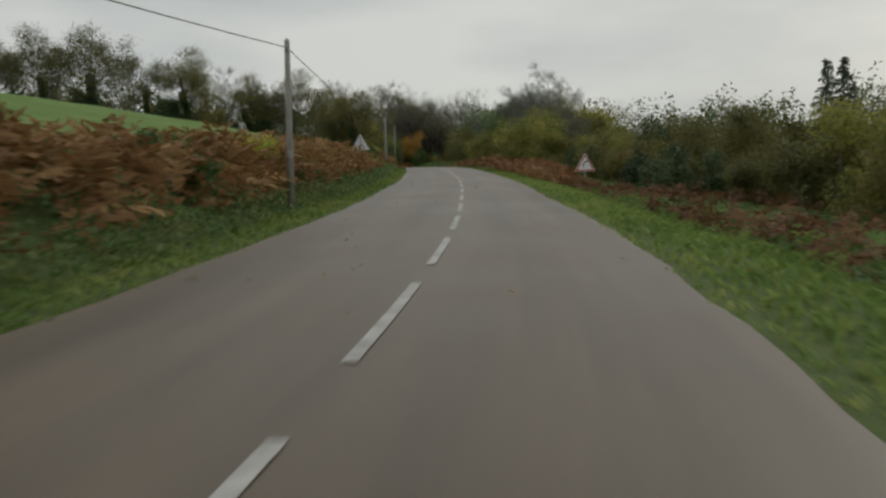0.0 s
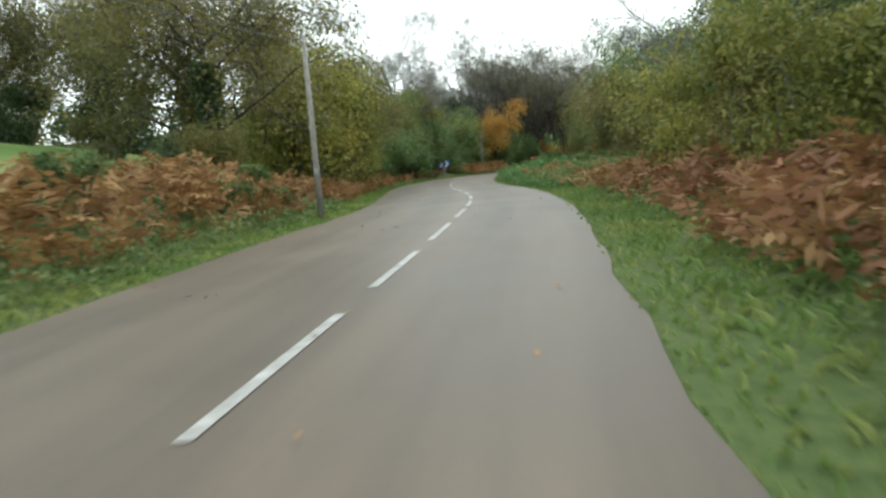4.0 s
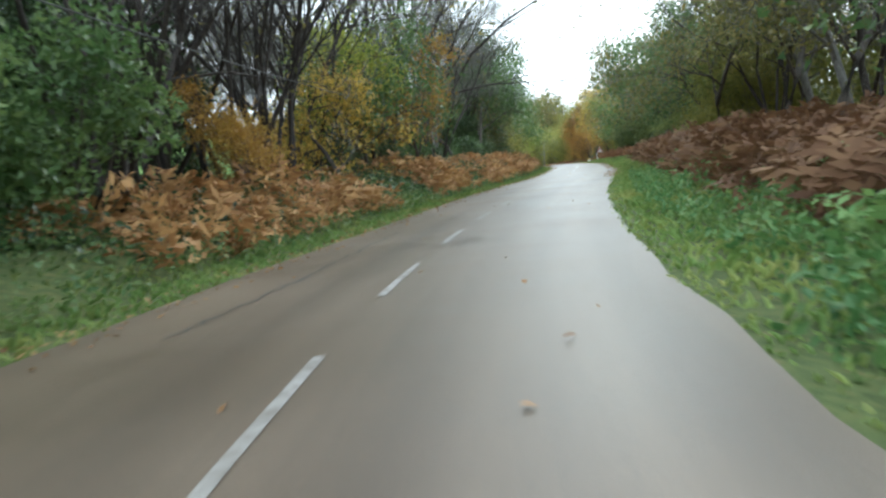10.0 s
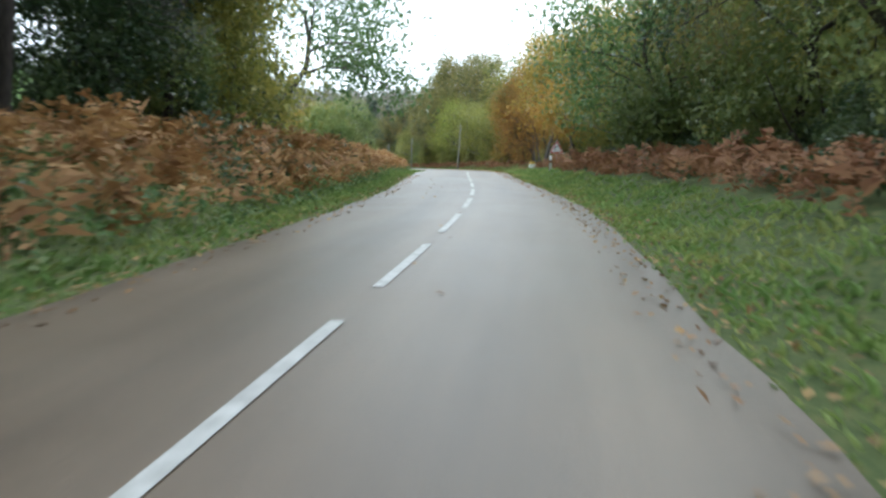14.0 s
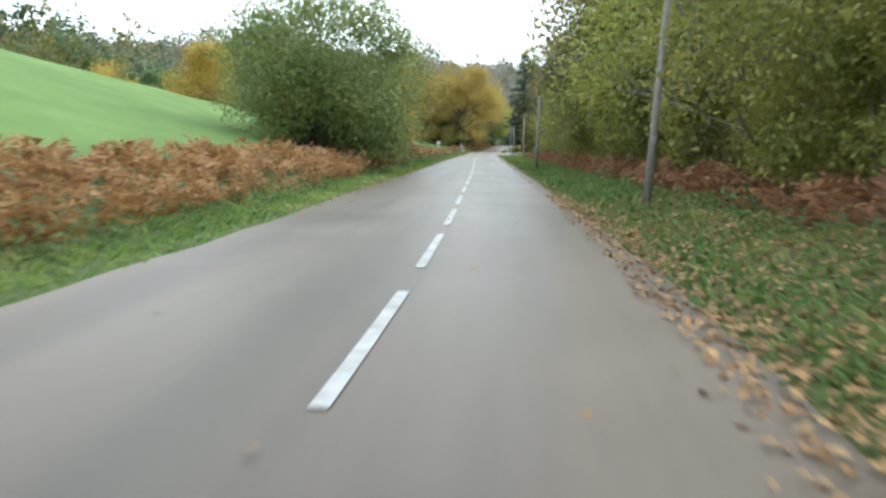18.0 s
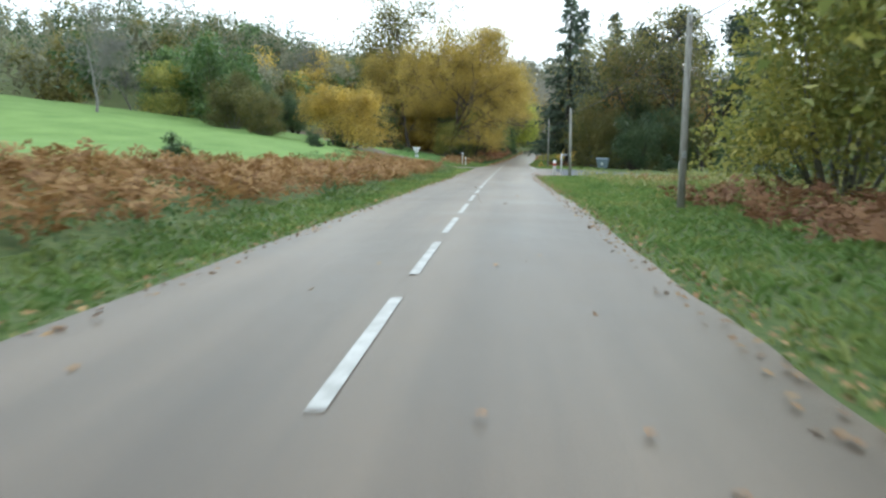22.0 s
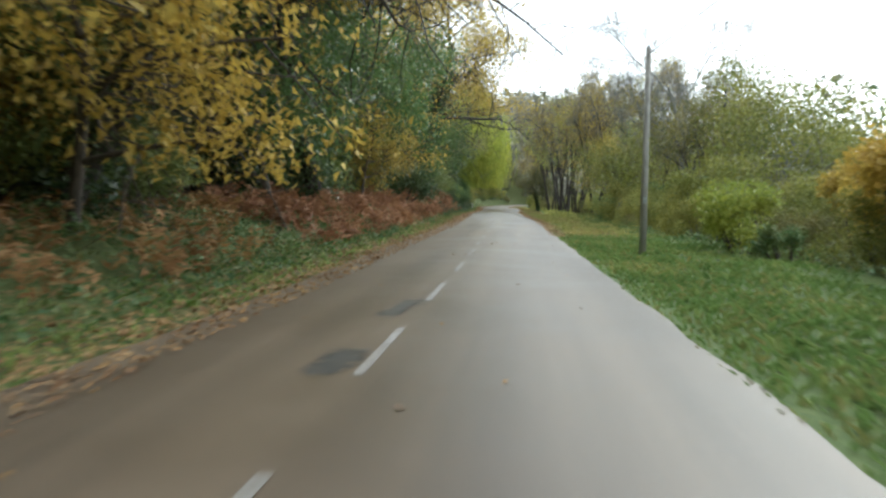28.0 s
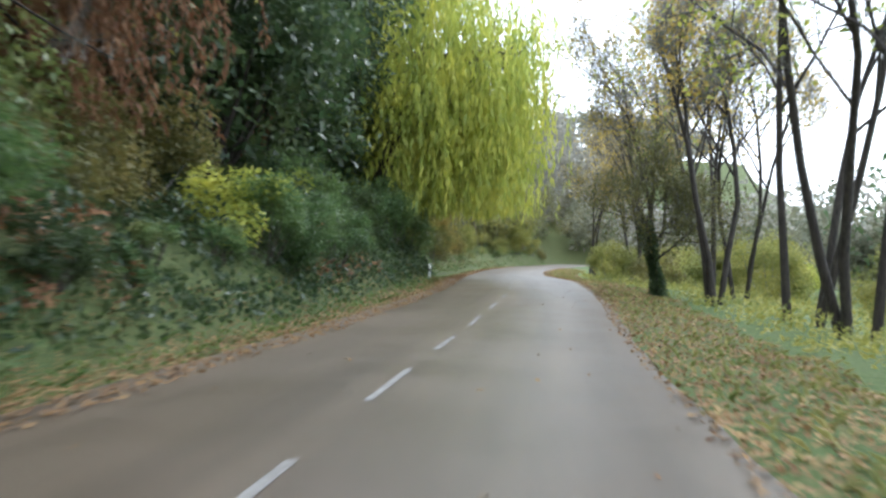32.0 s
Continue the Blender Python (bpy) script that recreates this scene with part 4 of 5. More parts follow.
# right: dark trees round the junction
row("darkoak pine oliveoak", 424, 462, 25, 40, 5.0, 1.15, WOOD)
row("pine darkoak", 396, 410, 20, 32, 4.5, 0.95, WOOD)
row("darkoak pine oliveoak pine", 440, 476, 13, 24, 6.0, 1.15, WOOD)
row("edgedark holly edgeolive", 436, 474, 10.5, 17, 3.6, 0.62, HEDGE)
plant("oliveoak", 452, 12.5, 1.5, WOOD)
plant("rustoak", 462, 15, 1.4, WOOD)
row("holly olive", 396, 409, 17, 23, 4.0, 0.9, HEDGE)
row("edgedark holly holly", 427, 442, 14, 21, 2.6, 0.65, HEDGE)
plant("spruce", 467, 7.6, 1.3, WOOD)
plant("spruce", 471, 9.2, 1.25, WOOD)
plant("spruce", 463, 12.5, 1.25, WOOD)
# right: bushes, slope and alders at the end
plant("yellowbush", 487, 8.2, 1.15)
plant("yellowbush", 490.5, 7.4, 0.95)
plant("yellowbush", 497, 9.0, 1.6)
plant("yellowbush", 503, 10.5, 1.3)
plant("limebush", 503, 7.4, 0.9)
row("backgreen backolive", 478, 530, 24, 32, 4.5, 1.0, WOOD)
row("hazeltree greentree", 488, 512, 14, 20, 8, 0.6, WOOD)
row("oliveoak hazeltree greentree", 514, 536, 11, 16, 5, 0.85, WOOD)
row("limebush hazel", 486, 512, 10, 14, 4.0, 0.65, HEDGE)
row("hazel olive hazel bramble", 498, 556, 7.6, 10.5, 2.8, 0.5, HEDGE)
row("green hazel olive", 514, 548, 9.4, 12.5, 4.8, 0.72, HEDGE)
row("bare alder", 534, 566, 10, 15, 8.0, 1.0, WOOD)
plant("hazeltree", 536, 8.8, 0.8, WOOD)
plant("limetree", 542, 9.2, 0.75, WOOD)
row("alder", 551, 566, 7.0, 9.4, 5.0, 0.95, WOOD)
row("hazeltree oliveoak", 538, 562, 12, 16, 8, 0.95, WOOD)
row("hazel green", 522, 548, 8.0, 10.0, 3.4, 0.6, HEDGE)
row("alder", 567, 606, 7.0, 10.2, 4.8, 0.95, WOOD)
row("alder", 608, 640, 6.5, 10, 8.0, 1.0, WOOD)
plant("hedgeoak", 597, 5.6, 0.6, WOOD)
row("hazel limebush hazel", 556, 650, 11, 20, 2.6, 0.7, HEDGE)
row("hazel olive limebush", 612, 684, 7.5, 13, 2.8, 0.62, HEDGE)

# dense growth behind the first rows
row("edgeolive olive", 18, 50, 11, 15, 4.0, 0.5, HEDGE)
row("backolive backhazel", 84, 116, 14, 22, 6, 0.7, WOOD)
row("edgehazel edgeolive", 108, 128, 12, 15, 5, 0.62, WOOD)
row("edgeolive edgegreen", 126, 140, 10, 12, 4.2, 0.62, WOOD)
row("edgeolive edgegreen", 140, 154, 9.5, 12, 4.2, 0.85, WOOD)
row("backgreen backdark", 152, 182, 13, 17, 5, 0.95, WOOD)
row("backolive backhazel", 214, 262, 13, 17, 6, 0.85, WOOD)
row("bare coppice", 182, 214, 11, 16, 6, 0.95, WOOD)
row("edgehazel edgegreen", 214, 286, 9, 12, 5.5, 0.95, WOOD)
row("backhazel backgreen backdark", 326, 368, 14, 18, 6.0, 0.9, WOOD)
row("edgedark edgeolive", 446, 474, 10, 14, 5, 1.0, WOOD)
row("backgreen backhazel", 520, 560, 18, 26, 5.0, 0.9, WOOD)
plant("goldoak", 556, 9.5, 0.7, WOOD)
row("edgegreen edgehazel", 162, 180, -9, -11, 5, 0.7, WOOD)
row("edgedark edgegreen", 232, 256, -8.5, -10.5, 5.0, 0.75, WOOD)
row("edgedark edgehazel edgegreen", 492, 578, -11, -14, 4.6, 1.1, WOOD)
row("backdark backgreen", 494, 600, -16, -22, 5.5, 1.4, WOOD)
row("edgegreen edgedark", 548, 578, -8.5, -10.5, 5, 1.0, WOOD)
row("backhazel backolive", 622, 686, -8, -15, 6, 1.2, WOOD)

# ---- undergrowth: bracken, brambles, weeds, grass, fallen leaves ----


def scatter(rng, s0, s1, q0, q1, side, n):
    """Random places on a verge: s, off and the ground point, q metres out from the road's edge."""
    s = rng.uniform(s0, s1, n)
    q = rng.uniform(q0, q1, n)
    e = np.interp(s, SG, EL if side < 0 else ER)
    off = side * (e + q)
    x, y = on(s, off)
    return np.stack([x, y, profile(s, off)], 1), q


def clumpy(p, scale, lo):
    """Keeps places where a slow wave is high, so that growth comes in drifts."""
    w = np.sin(p[:, 0] * scale) * np.cos(p[:, 1] * scale * 0.8 + 1) + np.sin(p[:, 0] * scale * 0.43 + p[:, 1] * scale * 0.61)
    return w > lo


def stuff(name, v, f, mat, label, category):
    return tagged(new(name, mesh_of(name, v, f, mat)), label, category, kind="stuff")


def bracken(seed, s0, s1, q0, q1, side, density, h, mat=None, label="rust-brown dead bracken leaning over the bank", lo=-9.0):
    """Arching fronds with paired leaflets."""
    rng = np.random.default_rng(seed)
    base, _ = scatter(rng, s0, s1, q0, q1, side, int((s1 - s0) * (q1 - q0) * density * 1.4))
    base = base[clumpy(base, 0.55, lo)]
    n, seg = len(base), 13
    az = rng.uniform(0, 6.28, n)
    ln = h * rng.uniform(0.45, 1.3, n)
    u = np.linspace(0.16, 1, seg)[None]
    out = np.stack([np.cos(az), np.sin(az)], 1)
    bow = rng.uniform(0.35, 0.8, n)[:, None]
    reach, rise = ln[:, None] * bow * u**1.5, ln[:, None] * ((1.35 - 0.5 * bow) * u - (0.15 + 0.6 * bow) * u**2.4)
    twist = rng.normal(0, 0.12, n)[:, None] * u**2 * ln[:, None]
    spine = np.concatenate([base[:, None, :2] + out[:, None] * reach[..., None] + np.stack([-np.sin(az), np.cos(az)], 1)[:, None] * twist[..., None], (base[:, 2:3] + rise)[..., None]], -1)
    vs, wide = [], ln[:, None] * 0.24 * np.sin(np.pi * (0.2 + 0.78 * u)) * rng.uniform(0.55, 1.25, (n, seg)) + 0.02
    tang = np.gradient(spine, axis=1)
    tang /= np.linalg.norm(tang, axis=2, keepdims=True) + 1e-9
    for sgn in (-1, 1):
        side_v = np.stack([-np.sin(az) * sgn, np.cos(az) * sgn, 0 * az], 1)[:, None]
        droop = rng.uniform(-0.8, 0.25, (n, seg, 1)) * np.array([0, 0, 1.0])
        d = side_v + tang * 0.45 + droop + rng.normal(size=(n, seg, 3)) * 0.25
        a, th = spine, tang * ln[:, None, None] * 0.042
        tip = a + d * wide[..., None]
        vs.append(np.stack([a, tip * 0.45 + a * 0.55 + th, tip, tip * 0.45 + a * 0.55 - th], 2).reshape(-1, 3))
    v = np.concatenate(vs)
    f = (np.arange(len(v) // 4)[:, None] * 4 + np.array([0, 1, 2, 3])[None]).tolist()
    return stuff("bracken", v, f, mat or FERN, label, "fern")


def weeds(seed, s0, s1, q0, q1, side, density, h, mat, size, label, name="undergrowth", lo=-9.0):
    """Low leafy growth in humps."""
    rng = np.random.default_rng(seed)
    base, q = scatter(rng, s0, s1, q0, q1, side, int((s1 - s0) * (q1 - q0) * density))
    base = base[clumpy(base, 0.7, lo)]
    hump = 0.55 + 0.45 * np.sin(base[:, 0] * 1.3) * np.cos(base[:, 1] * 1.1) + 0.2 * np.sin(base[:, 1] * 3.1)
    base[:, 2] += h * np.clip(hump, 0.12, 1.2) * rng.uniform(0, 1, len(base)) ** 0.6
    v, f = leaves_at(rng, base, size, 0.5)
    return stuff(name, v, f, mat, label, "undergrowth")


def grass(seed, s0, s1, q0, q1, side, density, h, mat, label):
    rng = np.random.default_rng(seed)
    base, q = scatter(rng, s0, s1, q0, q1, side, int((s1 - s0) * (q1 - q0) * density))
    n = len(base)
    az, ln = rng.uniform(0, 6.28, n), h * rng.uniform(0.5, 1.4, n) * (0.45 + 0.55 * smooth(q / 0.6))
    lean = rng.uniform(0.15, 0.8, n)
    d = np.stack([np.cos(az) * lean, np.sin(az) * lean, np.ones(n)], 1)
    w = np.stack([-np.sin(az), np.cos(az), 0 * az], 1) * (0.012 + 0.10 * ln[:, None])
    base[:, 2] -= 0.02
    mid = base + d * ln[:, None] * 0.55
    tip = base + (d + np.stack([np.cos(az), np.sin(az), -0.5 + 0 * az], 1) * 0.45) * ln[:, None]
    v = np.stack([base - w, base + w, mid + w * 0.7, tip, mid - w * 0.7], 1).reshape(-1, 3)
    f = (np.arange(n)[:, None] * 5 + np.arange(5)[None]).tolist()
    return stuff("verge_grass", v, f, mat, label, "grass")


def litter(seed, s0, s1, q0, q1, side, density, label="brown fallen leaves along the road's edge"):
    rng = np.random.default_rng(seed)
    base, q = scatter(rng, s0, s1, q0, q1, side, int((s1 - s0) * (q1 - q0) * density))
    base[:, 2] += 0.03 + 0.02 * rng.uniform(0, 1, len(base))
    n = len(base)
    d = rng.normal(size=(n, 3)) * np.array([1, 1, 0.18])
    v, f = leaves_at(rng, base, 0.065, 0.92, d, 1.3)
    return stuff("fallen_leaves", v, f, LITTER, label, "fallen leaves")


ON_BANK, GREENS = "mixed green brambles and grasses on the bank", "bright green nettles and low weeds on the verge"
# first straight
bracken(201, -10, 52, 1.6, 5.0, -1, 6.0, 1.25)
bracken(251, 52, 62, 1.6, 5.0, -1, 4.0, 0.9)
weeds(202, -10, 62, 0.9, 2.9, -1, 120, 0.75, BRAMBLE, 0.075, ON_BANK)
weeds(203, 30, 112, 0.8, 3.6, -1, 80, 0.6, BRAMBLE, 0.075, ON_BANK)
bracken(204, 76, 108, 1.4, 4.6, -1, 5.0, 1.15, None, "rust and tan dead bracken among green brambles", -0.9)
bracken(252, 108, 128, 1.4, 4.4, -1, 4.0, 0.9, None, "tan dead bracken among green brambles", -0.5)
bracken(205, 46, 108, 1.3, 4.6, 1, 3.2, 1.0, REDFERN, "red-brown dead bracken below the hedge")
bracken(209, 44, 108, 1.2, 4.6, 1, 3.4, 0.95, None, "tan and rust dead bracken below the hedge", -0.6)
bracken(206, 6, 48, 3.0, 9.5, 1, 3.2, 0.75, REDFERN, "scattered red-brown bracken beyond the grass", -0.5)
weeds(208, 0, 48, 2.4, 9.5, 1, 50, 0.45, BRAMBLE, 0.08, ON_BANK, lo=-0.4)
weeds(207, 60, 130, 1.2, 3.6, 1, 70, 0.5, BRAMBLE, 0.075, ON_BANK, lo=0.0)
# the bend
bracken(211, 106, 128, 1.2, 6.0, 1, 3.5, 0.8, None, "tan dead bracken and dry stalks")
weeds(212, 112, 172, 0.25, 6.5, 1, 130, 0.75, NETTLE, 0.09, GREENS)
bracken(253, 122, 174, 1.2, 6.0, 1, 4.5, 0.85, NETTLE, "green bracken fronds and weeds on the verge", -0.5)
weeds(213, 118, 176, 2.4, 6.0, 1, 40, 0.7, BRAMBLE, 0.085, ON_BANK, lo=0.2)
bracken(214, 112, 146, 1.2, 6.5, -1, 4.5, 0.85, None, "tan dead bracken on the bank before the hedge", -0.6)
bracken(236, 146, 166, 1.8, 4.0, -1, 4.5, 0.75, None, "tan dead bracken under the hedge", -0.5)
bracken(215, 160, 232, 1.2, 4.8, -1, 5.5, 1.1, FERN, "rust-brown dead bracken among dark brambles under the trees", -0.7)
weeds(250, 176, 262, 1.6, 6.5, -1, 70, 0.9, DARK, 0.1, "dark ivy and brambles under the trees", lo=-0.3)
bracken(220, 222, 264, 1.3, 5.0, -1, 5.5, 1.05, None, "tan dead bracken on the bank under dark trees")
weeds(216, 160, 262, 0.9, 4.4, -1, 80, 0.55, BRAMBLE, 0.075, ON_BANK)
bracken(217, 168, 232, 1.7, 5.4, 1, 6.0, 1.15, REDFERN, "red-brown dead bracken on the bank under dark trees")
weeds(218, 164, 200, 0.7, 3.6, 1, 110, 0.6, NETTLE, 0.075, GREENS)
bracken(219, 230, 270, 2.2, 5.8, 1, 4.6, 0.95, REDFERN, "red-brown dead bracken on the bank under dark trees")
bracken(255, 270, 285, 2.8, 5.4, 1, 2.2, 0.6, REDFERN, "red-brown dead bracken on the bank under dark trees")
weeds(256, 228, 268, 2.6, 6.5, 1, 50, 0.8, DARK, 0.1, "dark ivy and brambles under the trees", lo=-0.4)
row("holly", 232, 266, 7.0, 8.4, 3.2, 0.6, HEDGE)
# second straight
bracken(221, 262, 328, 1.4, 4.6, -1, 6.5, 0.8, None, "drift of tan and rust dead bracken before the meadow")
bracken(222, 328, 346, 1.5, 4.0, -1, 4.0, 0.9)
bracken(254, 343, 362, 2.2, 5.0, -1, 7.0, 1.35, None, "tall rust-orange dead bracken under the hedge end")
bracken(237, 372, 388, 2.6, 7.0, 1, 4.0, 0.85, REDFERN, "red-brown dead bracken at the edge of the grass")
bracken(238, 424, 437, 3.6, 9.5, -1, 5.0, 0.6, None, "low rust-brown bracken beside the track")
bracken(223, 346, 426, 1.9, 7.5, -1, 5.0, 0.8, None, "drift of tan and rust dead bracken before the meadow", -0.9)
bracken(246, 429, 442, 3.4, 12.0, -1, 4.5, 0.6, None, "low rust-brown bracken beside the track", -0.6)
weeds(247, 426, 442, 2.6, 14.0, -1, 40, 0.35, BRAMBLE, 0.08, ON_BANK, lo=-0.3)
weeds(248, 453, 472, 3.0, 11.0, -1, 40, 0.3, NETTLE, 0.085, GREENS)
bracken(245, 390, 414, 5.0, 11.0, 1, 3.0, 0.5, None, "low tan bracken and dry stalks in the grass", 0.1)
weeds(224, 262, 430, 0.9, 3.4, -1, 60, 0.45, BRAMBLE, 0.07, ON_BANK, lo=-0.2)
bracken(257, 284, 304, 3.2, 7.0, 1, 3.6, 0.75, REDFERN, "red-brown dead bracken below the rusty oaks", -0.5)
bracken(225, 300, 372, 2.6, 5.2, 1, 4.6, 0.85, REDFERN, "red-brown dead bracken below the roadside trees")
weeds(235, 540, 640, 3.0, 12.0, 1, 34, 0.6, HAZEL, 0.10, "yellowing undergrowth below the alders")
weeds(226, 290, 345, 2.0, 4.4, 1, 40, 0.5, BRAMBLE, 0.075, ON_BANK, lo=0.0)
weeds(227, 378, 419, 2.6, 9.5, 1, 60, 0.6, STRAW, 0.085, "yellowing weeds in rough grass", lo=-0.4)
weeds(249, 384, 417.5, 8.0, 15.0, 1, 46, 0.75, STRAW, 0.1, "tall yellowing weeds before the side road", lo=-0.9)
bracken(228, 457, 476, 2.4, 5.5, -1, 5.0, 0.75, None, "rust-brown bracken under the golden oak")
bracken(229, 460, 474, 2.6, 5.0, 1, 4.0, 0.7, REDFERN, "red-brown bracken beside the pole")
# the wood at the end
bracken(241, 474, 502, 1.5, 5.0, -1, 3.0, 0.75, None, "tan dead bracken among weeds on the wooded bank", -0.4)
weeds(242, 474, 512, 0.8, 5.0, -1, 60, 0.5, BRAMBLE, 0.08, ON_BANK)
bracken(243, 564, 602, 1.6, 5.5, -1, 3.0, 0.85, REDFERN, "red-brown dead bracken between ivy and brambles", 0.0)
weeds(244, 604, 682, 1.0, 9.0, -1, 36, 0.6, BRAMBLE, 0.1, ON_BANK)
bracken(231, 500, 562, 1.3, 5.0, -1, 5.5, 0.95, REDFERN, "red-brown dead bracken on the wooded bank")
weeds(232, 474, 600, 0.8, 4.8, -1, 50, 0.5, BRAMBLE, 0.08, ON_BANK, lo=-0.1)
weeds(233, 540, 612, 1.2, 7.5, -1, 90, 1.0, DARK, 0.12, "ivy and brambles covering the bank")
weeds(234, 474, 545, 3.4, 6.5, 1, 45, 0.5, BRAMBLE, 0.08, ON_BANK, lo=-0.2)
row("bramble", 0, 66, -5.0, -6.5, 4, 0.8, "bramble bushes on the bank")
row("bramble", 60, 112, -5.5, -7.0, 6, 0.9, "bramble bushes on the bank")
row("weed bramble", 120, 172, 5.2, 8.8, 1.9, 0.95, "bramble bushes on the bank")
row("bramble", 478, 500, 6.0, 9.0, 5, 0.8, "bramble bushes on the bank")
row("holly", 402, 412, 13, 15, 3, 0.5, "clipped dark shrubs beyond the grass")
# grass and leaves
SHORT, LONGER = "short bright green verge grass", "rough green verge grass with yellow tips"
for k, (a, b) in enumerate(((-12, 60), (60, 130), (130, 215), (215, 290), (290, 360), (360, 425), (456, 520), (520, 660))):
    grass(300 + k, a, b, -0.05, 1.9, -1, 62 if b < 500 else 26, 0.13, GRASS, SHORT)
    grass(320 + k, a, b if b != 425 else 417, -0.05, 2.3 if b < 300 else 2.8, 1, 55 if b < 500 else 16, 0.14, GRASS if b < 500 else STRAW, SHORT if b < 500 else LONGER)
grass(340, 0, 48, 1.9, 5.0, 1, 30, 0.24, GRASS, LONGER)
grass(341, 366, 417, 2.6, 10.0, 1, 34, 0.2, GRASS, LONGER)
grass(346, 474, 512, 0.0, 4.6, 1, 56, 0.15, GRASS, LONGER)
grass(347, 512, 560, 0.6, 4.2, 1, 34, 0.16, STRAW, LONGER)
grass(345, 449, 472, -0.05, 6.0, -1, 44, 0.14, GRASS, SHORT)
grass(344, 423, 433.5, -0.05, 2.4, -1, 62, 0.13, GRASS, SHORT)
grass(342, 441, 475, 0.6, 7.0, 1, 40, 0.10, GRASS, SHORT)
grass(343, 404, 436, 1.8, 9.0, -1, 40, 0.16, STRAW, LONGER)
litter(351, 205, 300, -0.5, 1.0, 1, 26)
litter(352, 300, 420, -0.35, 0.6, 1, 30)
litter(353, 310, 425, -0.3, 0.5, -1, 20)
litter(354, 466, 660, -0.6, 2.0, -1, 110)
litter(355, 510, 660, -0.2, 2.8, 1, 120, "pale fallen leaves over the verge")
litter(356, 160, 262, -0.4, 0.7, -1, 22)
litter(357, 286, 316, -0.3, 3.0, 1, 110)
litter(358, 10, 600, -2.5, -0.2, 1, 0.25, "single fallen leaves scattered on the road")
litter(359, 10, 600, -2.5, -0.2, -1, 0.25, "single fallen leaves scattered on the road")


def far_wood(seed, s0, s1, off0, off1, apart, mat, label, tall, size=0.52, each=200, plan=None):
    """Trees of distant woods, in leafy lumps, in a band along the valley or over a stretch of the plan."""
    rng = np.random.default_rng(seed)
    n = int((s1 - s0) * abs(off1 - off0) / apart**2)
    a, c = rng.uniform(s0, s1, n), rng.uniform(min(off0, off1), max(off0, off1), n)
    x, y = (c, a) if plan else on(a, c)
    s, off = nearest(x, y)
    keep = (np.abs(off) > np.where(s > 688, 6.5, 14)) if plan else (np.abs(off) >= min(abs(off0), abs(off1)) - 1) & (np.sign(off) == np.sign(off0))
    x, y, z = x[keep], y[keep], profile(s[keep], off[keep])
    n = len(x)
    lump = rng.integers(0, 6, (n, each))
    lc = rng.normal(size=(n, 6, 3)) * 0.55
    d = rng.normal(size=(n, each, 3))
    d /= np.linalg.norm(d, axis=2, keepdims=True)
    d = d * 0.62 * rng.uniform(0.6, 1.1, (n, each, 1)) + np.take_along_axis(lc, lump[..., None], 1)
    hh = tall * rng.uniform(0.65, 1.25, (n, 1, 1))
    p = np.stack([x, y, z], 1)[:, None] + np.array([0, 0, 0.55]) * hh + d * hh * np.array([0.26, 0.26, 0.36])
    v, f = leaves_at(rng, p.reshape(-1, 3), size * 1.15, 0.3, tri=True)
    return stuff("far_wood", v, f, mat, label, "wood")


FAR_OLIVE, FAR_GREEN, FAR_DARK = "distant olive-brown wood on the hill", "distant green wood above the meadow", "distant dark wood beyond the fields"
for k, (s0, s1, o0, o1, tall) in enumerate(((0, 112, -90, -130, 9), (150, 262, -95, -150, 7), (262, 384, -88, -150, 11), (384, 470, -68, -140, 12), (462, 686, -46, -110, 13), (0, 126, 75, 110, 5), (126, 184, 42, 90, 6), (184, 290, 26, 90, 12), (290, 412, 42, 90, 12), (412, 470, 46, 100, 10), (470, 686, 30, 110, 11))):
    # two bands in three get leaves paled with painted haze
    far_wood(401 + 3 * k, s0, s1, o0, o1, 9.5, HAZE_LEAVES if k % 3 else OLIVE, FAR_OLIVE, tall)
    far_wood(402 + 3 * k, s0, s1, o0, o1, 11.0, GREEN if k % 2 else DARK, FAR_GREEN if k % 2 else FAR_DARK, tall)
# both in the leaf colour that imitates haze
far_wood(441, 630, 686, -34, -9, 6.5, HAZE_LEAVES, FAR_OLIVE, 13)
far_wood(442, 640, 686, 14, 34, 7.0, HAZE_LEAVES, "distant wood beyond the road, greyed with painted haze", 9)
for k, (side, mat) in enumerate(((-1, OLIVE), (1, OLIVE), (-1, DARK), (1, GREEN))):
    far_wood(451 + k, 0, 680, side * 150, side * 420, 24, mat, FAR_OLIVE, 14, 1.6, 90)
# woods past the road's end, haze painted into their leaf colours
far_wood(459, 664, 740, -60, 130, 7.5, HAZE_WOOD, FAR_OLIVE, 12, 0.7, 150, True)
far_wood(460, 685, 706, -24, 10, 3.2, HAZE_LEAVES, "scrub where the road bends out of sight, greyed with painted haze", 6, 0.4, 200, True)
far_wood(456, 700, 800, -260, 320, 11, HAZE_WOOD, FAR_OLIVE, 13, 1.0, 110, True)
far_wood(457, 720, 1000, -400, 420, 22, HAZE_LEAVES, FAR_OLIVE, 14, 1.6, 90, True)
far_wood(458, 780, 1000, -400, 420, 20, HAZE_WOOD, FAR_OLIVE, 14, 1.6, 90, True)

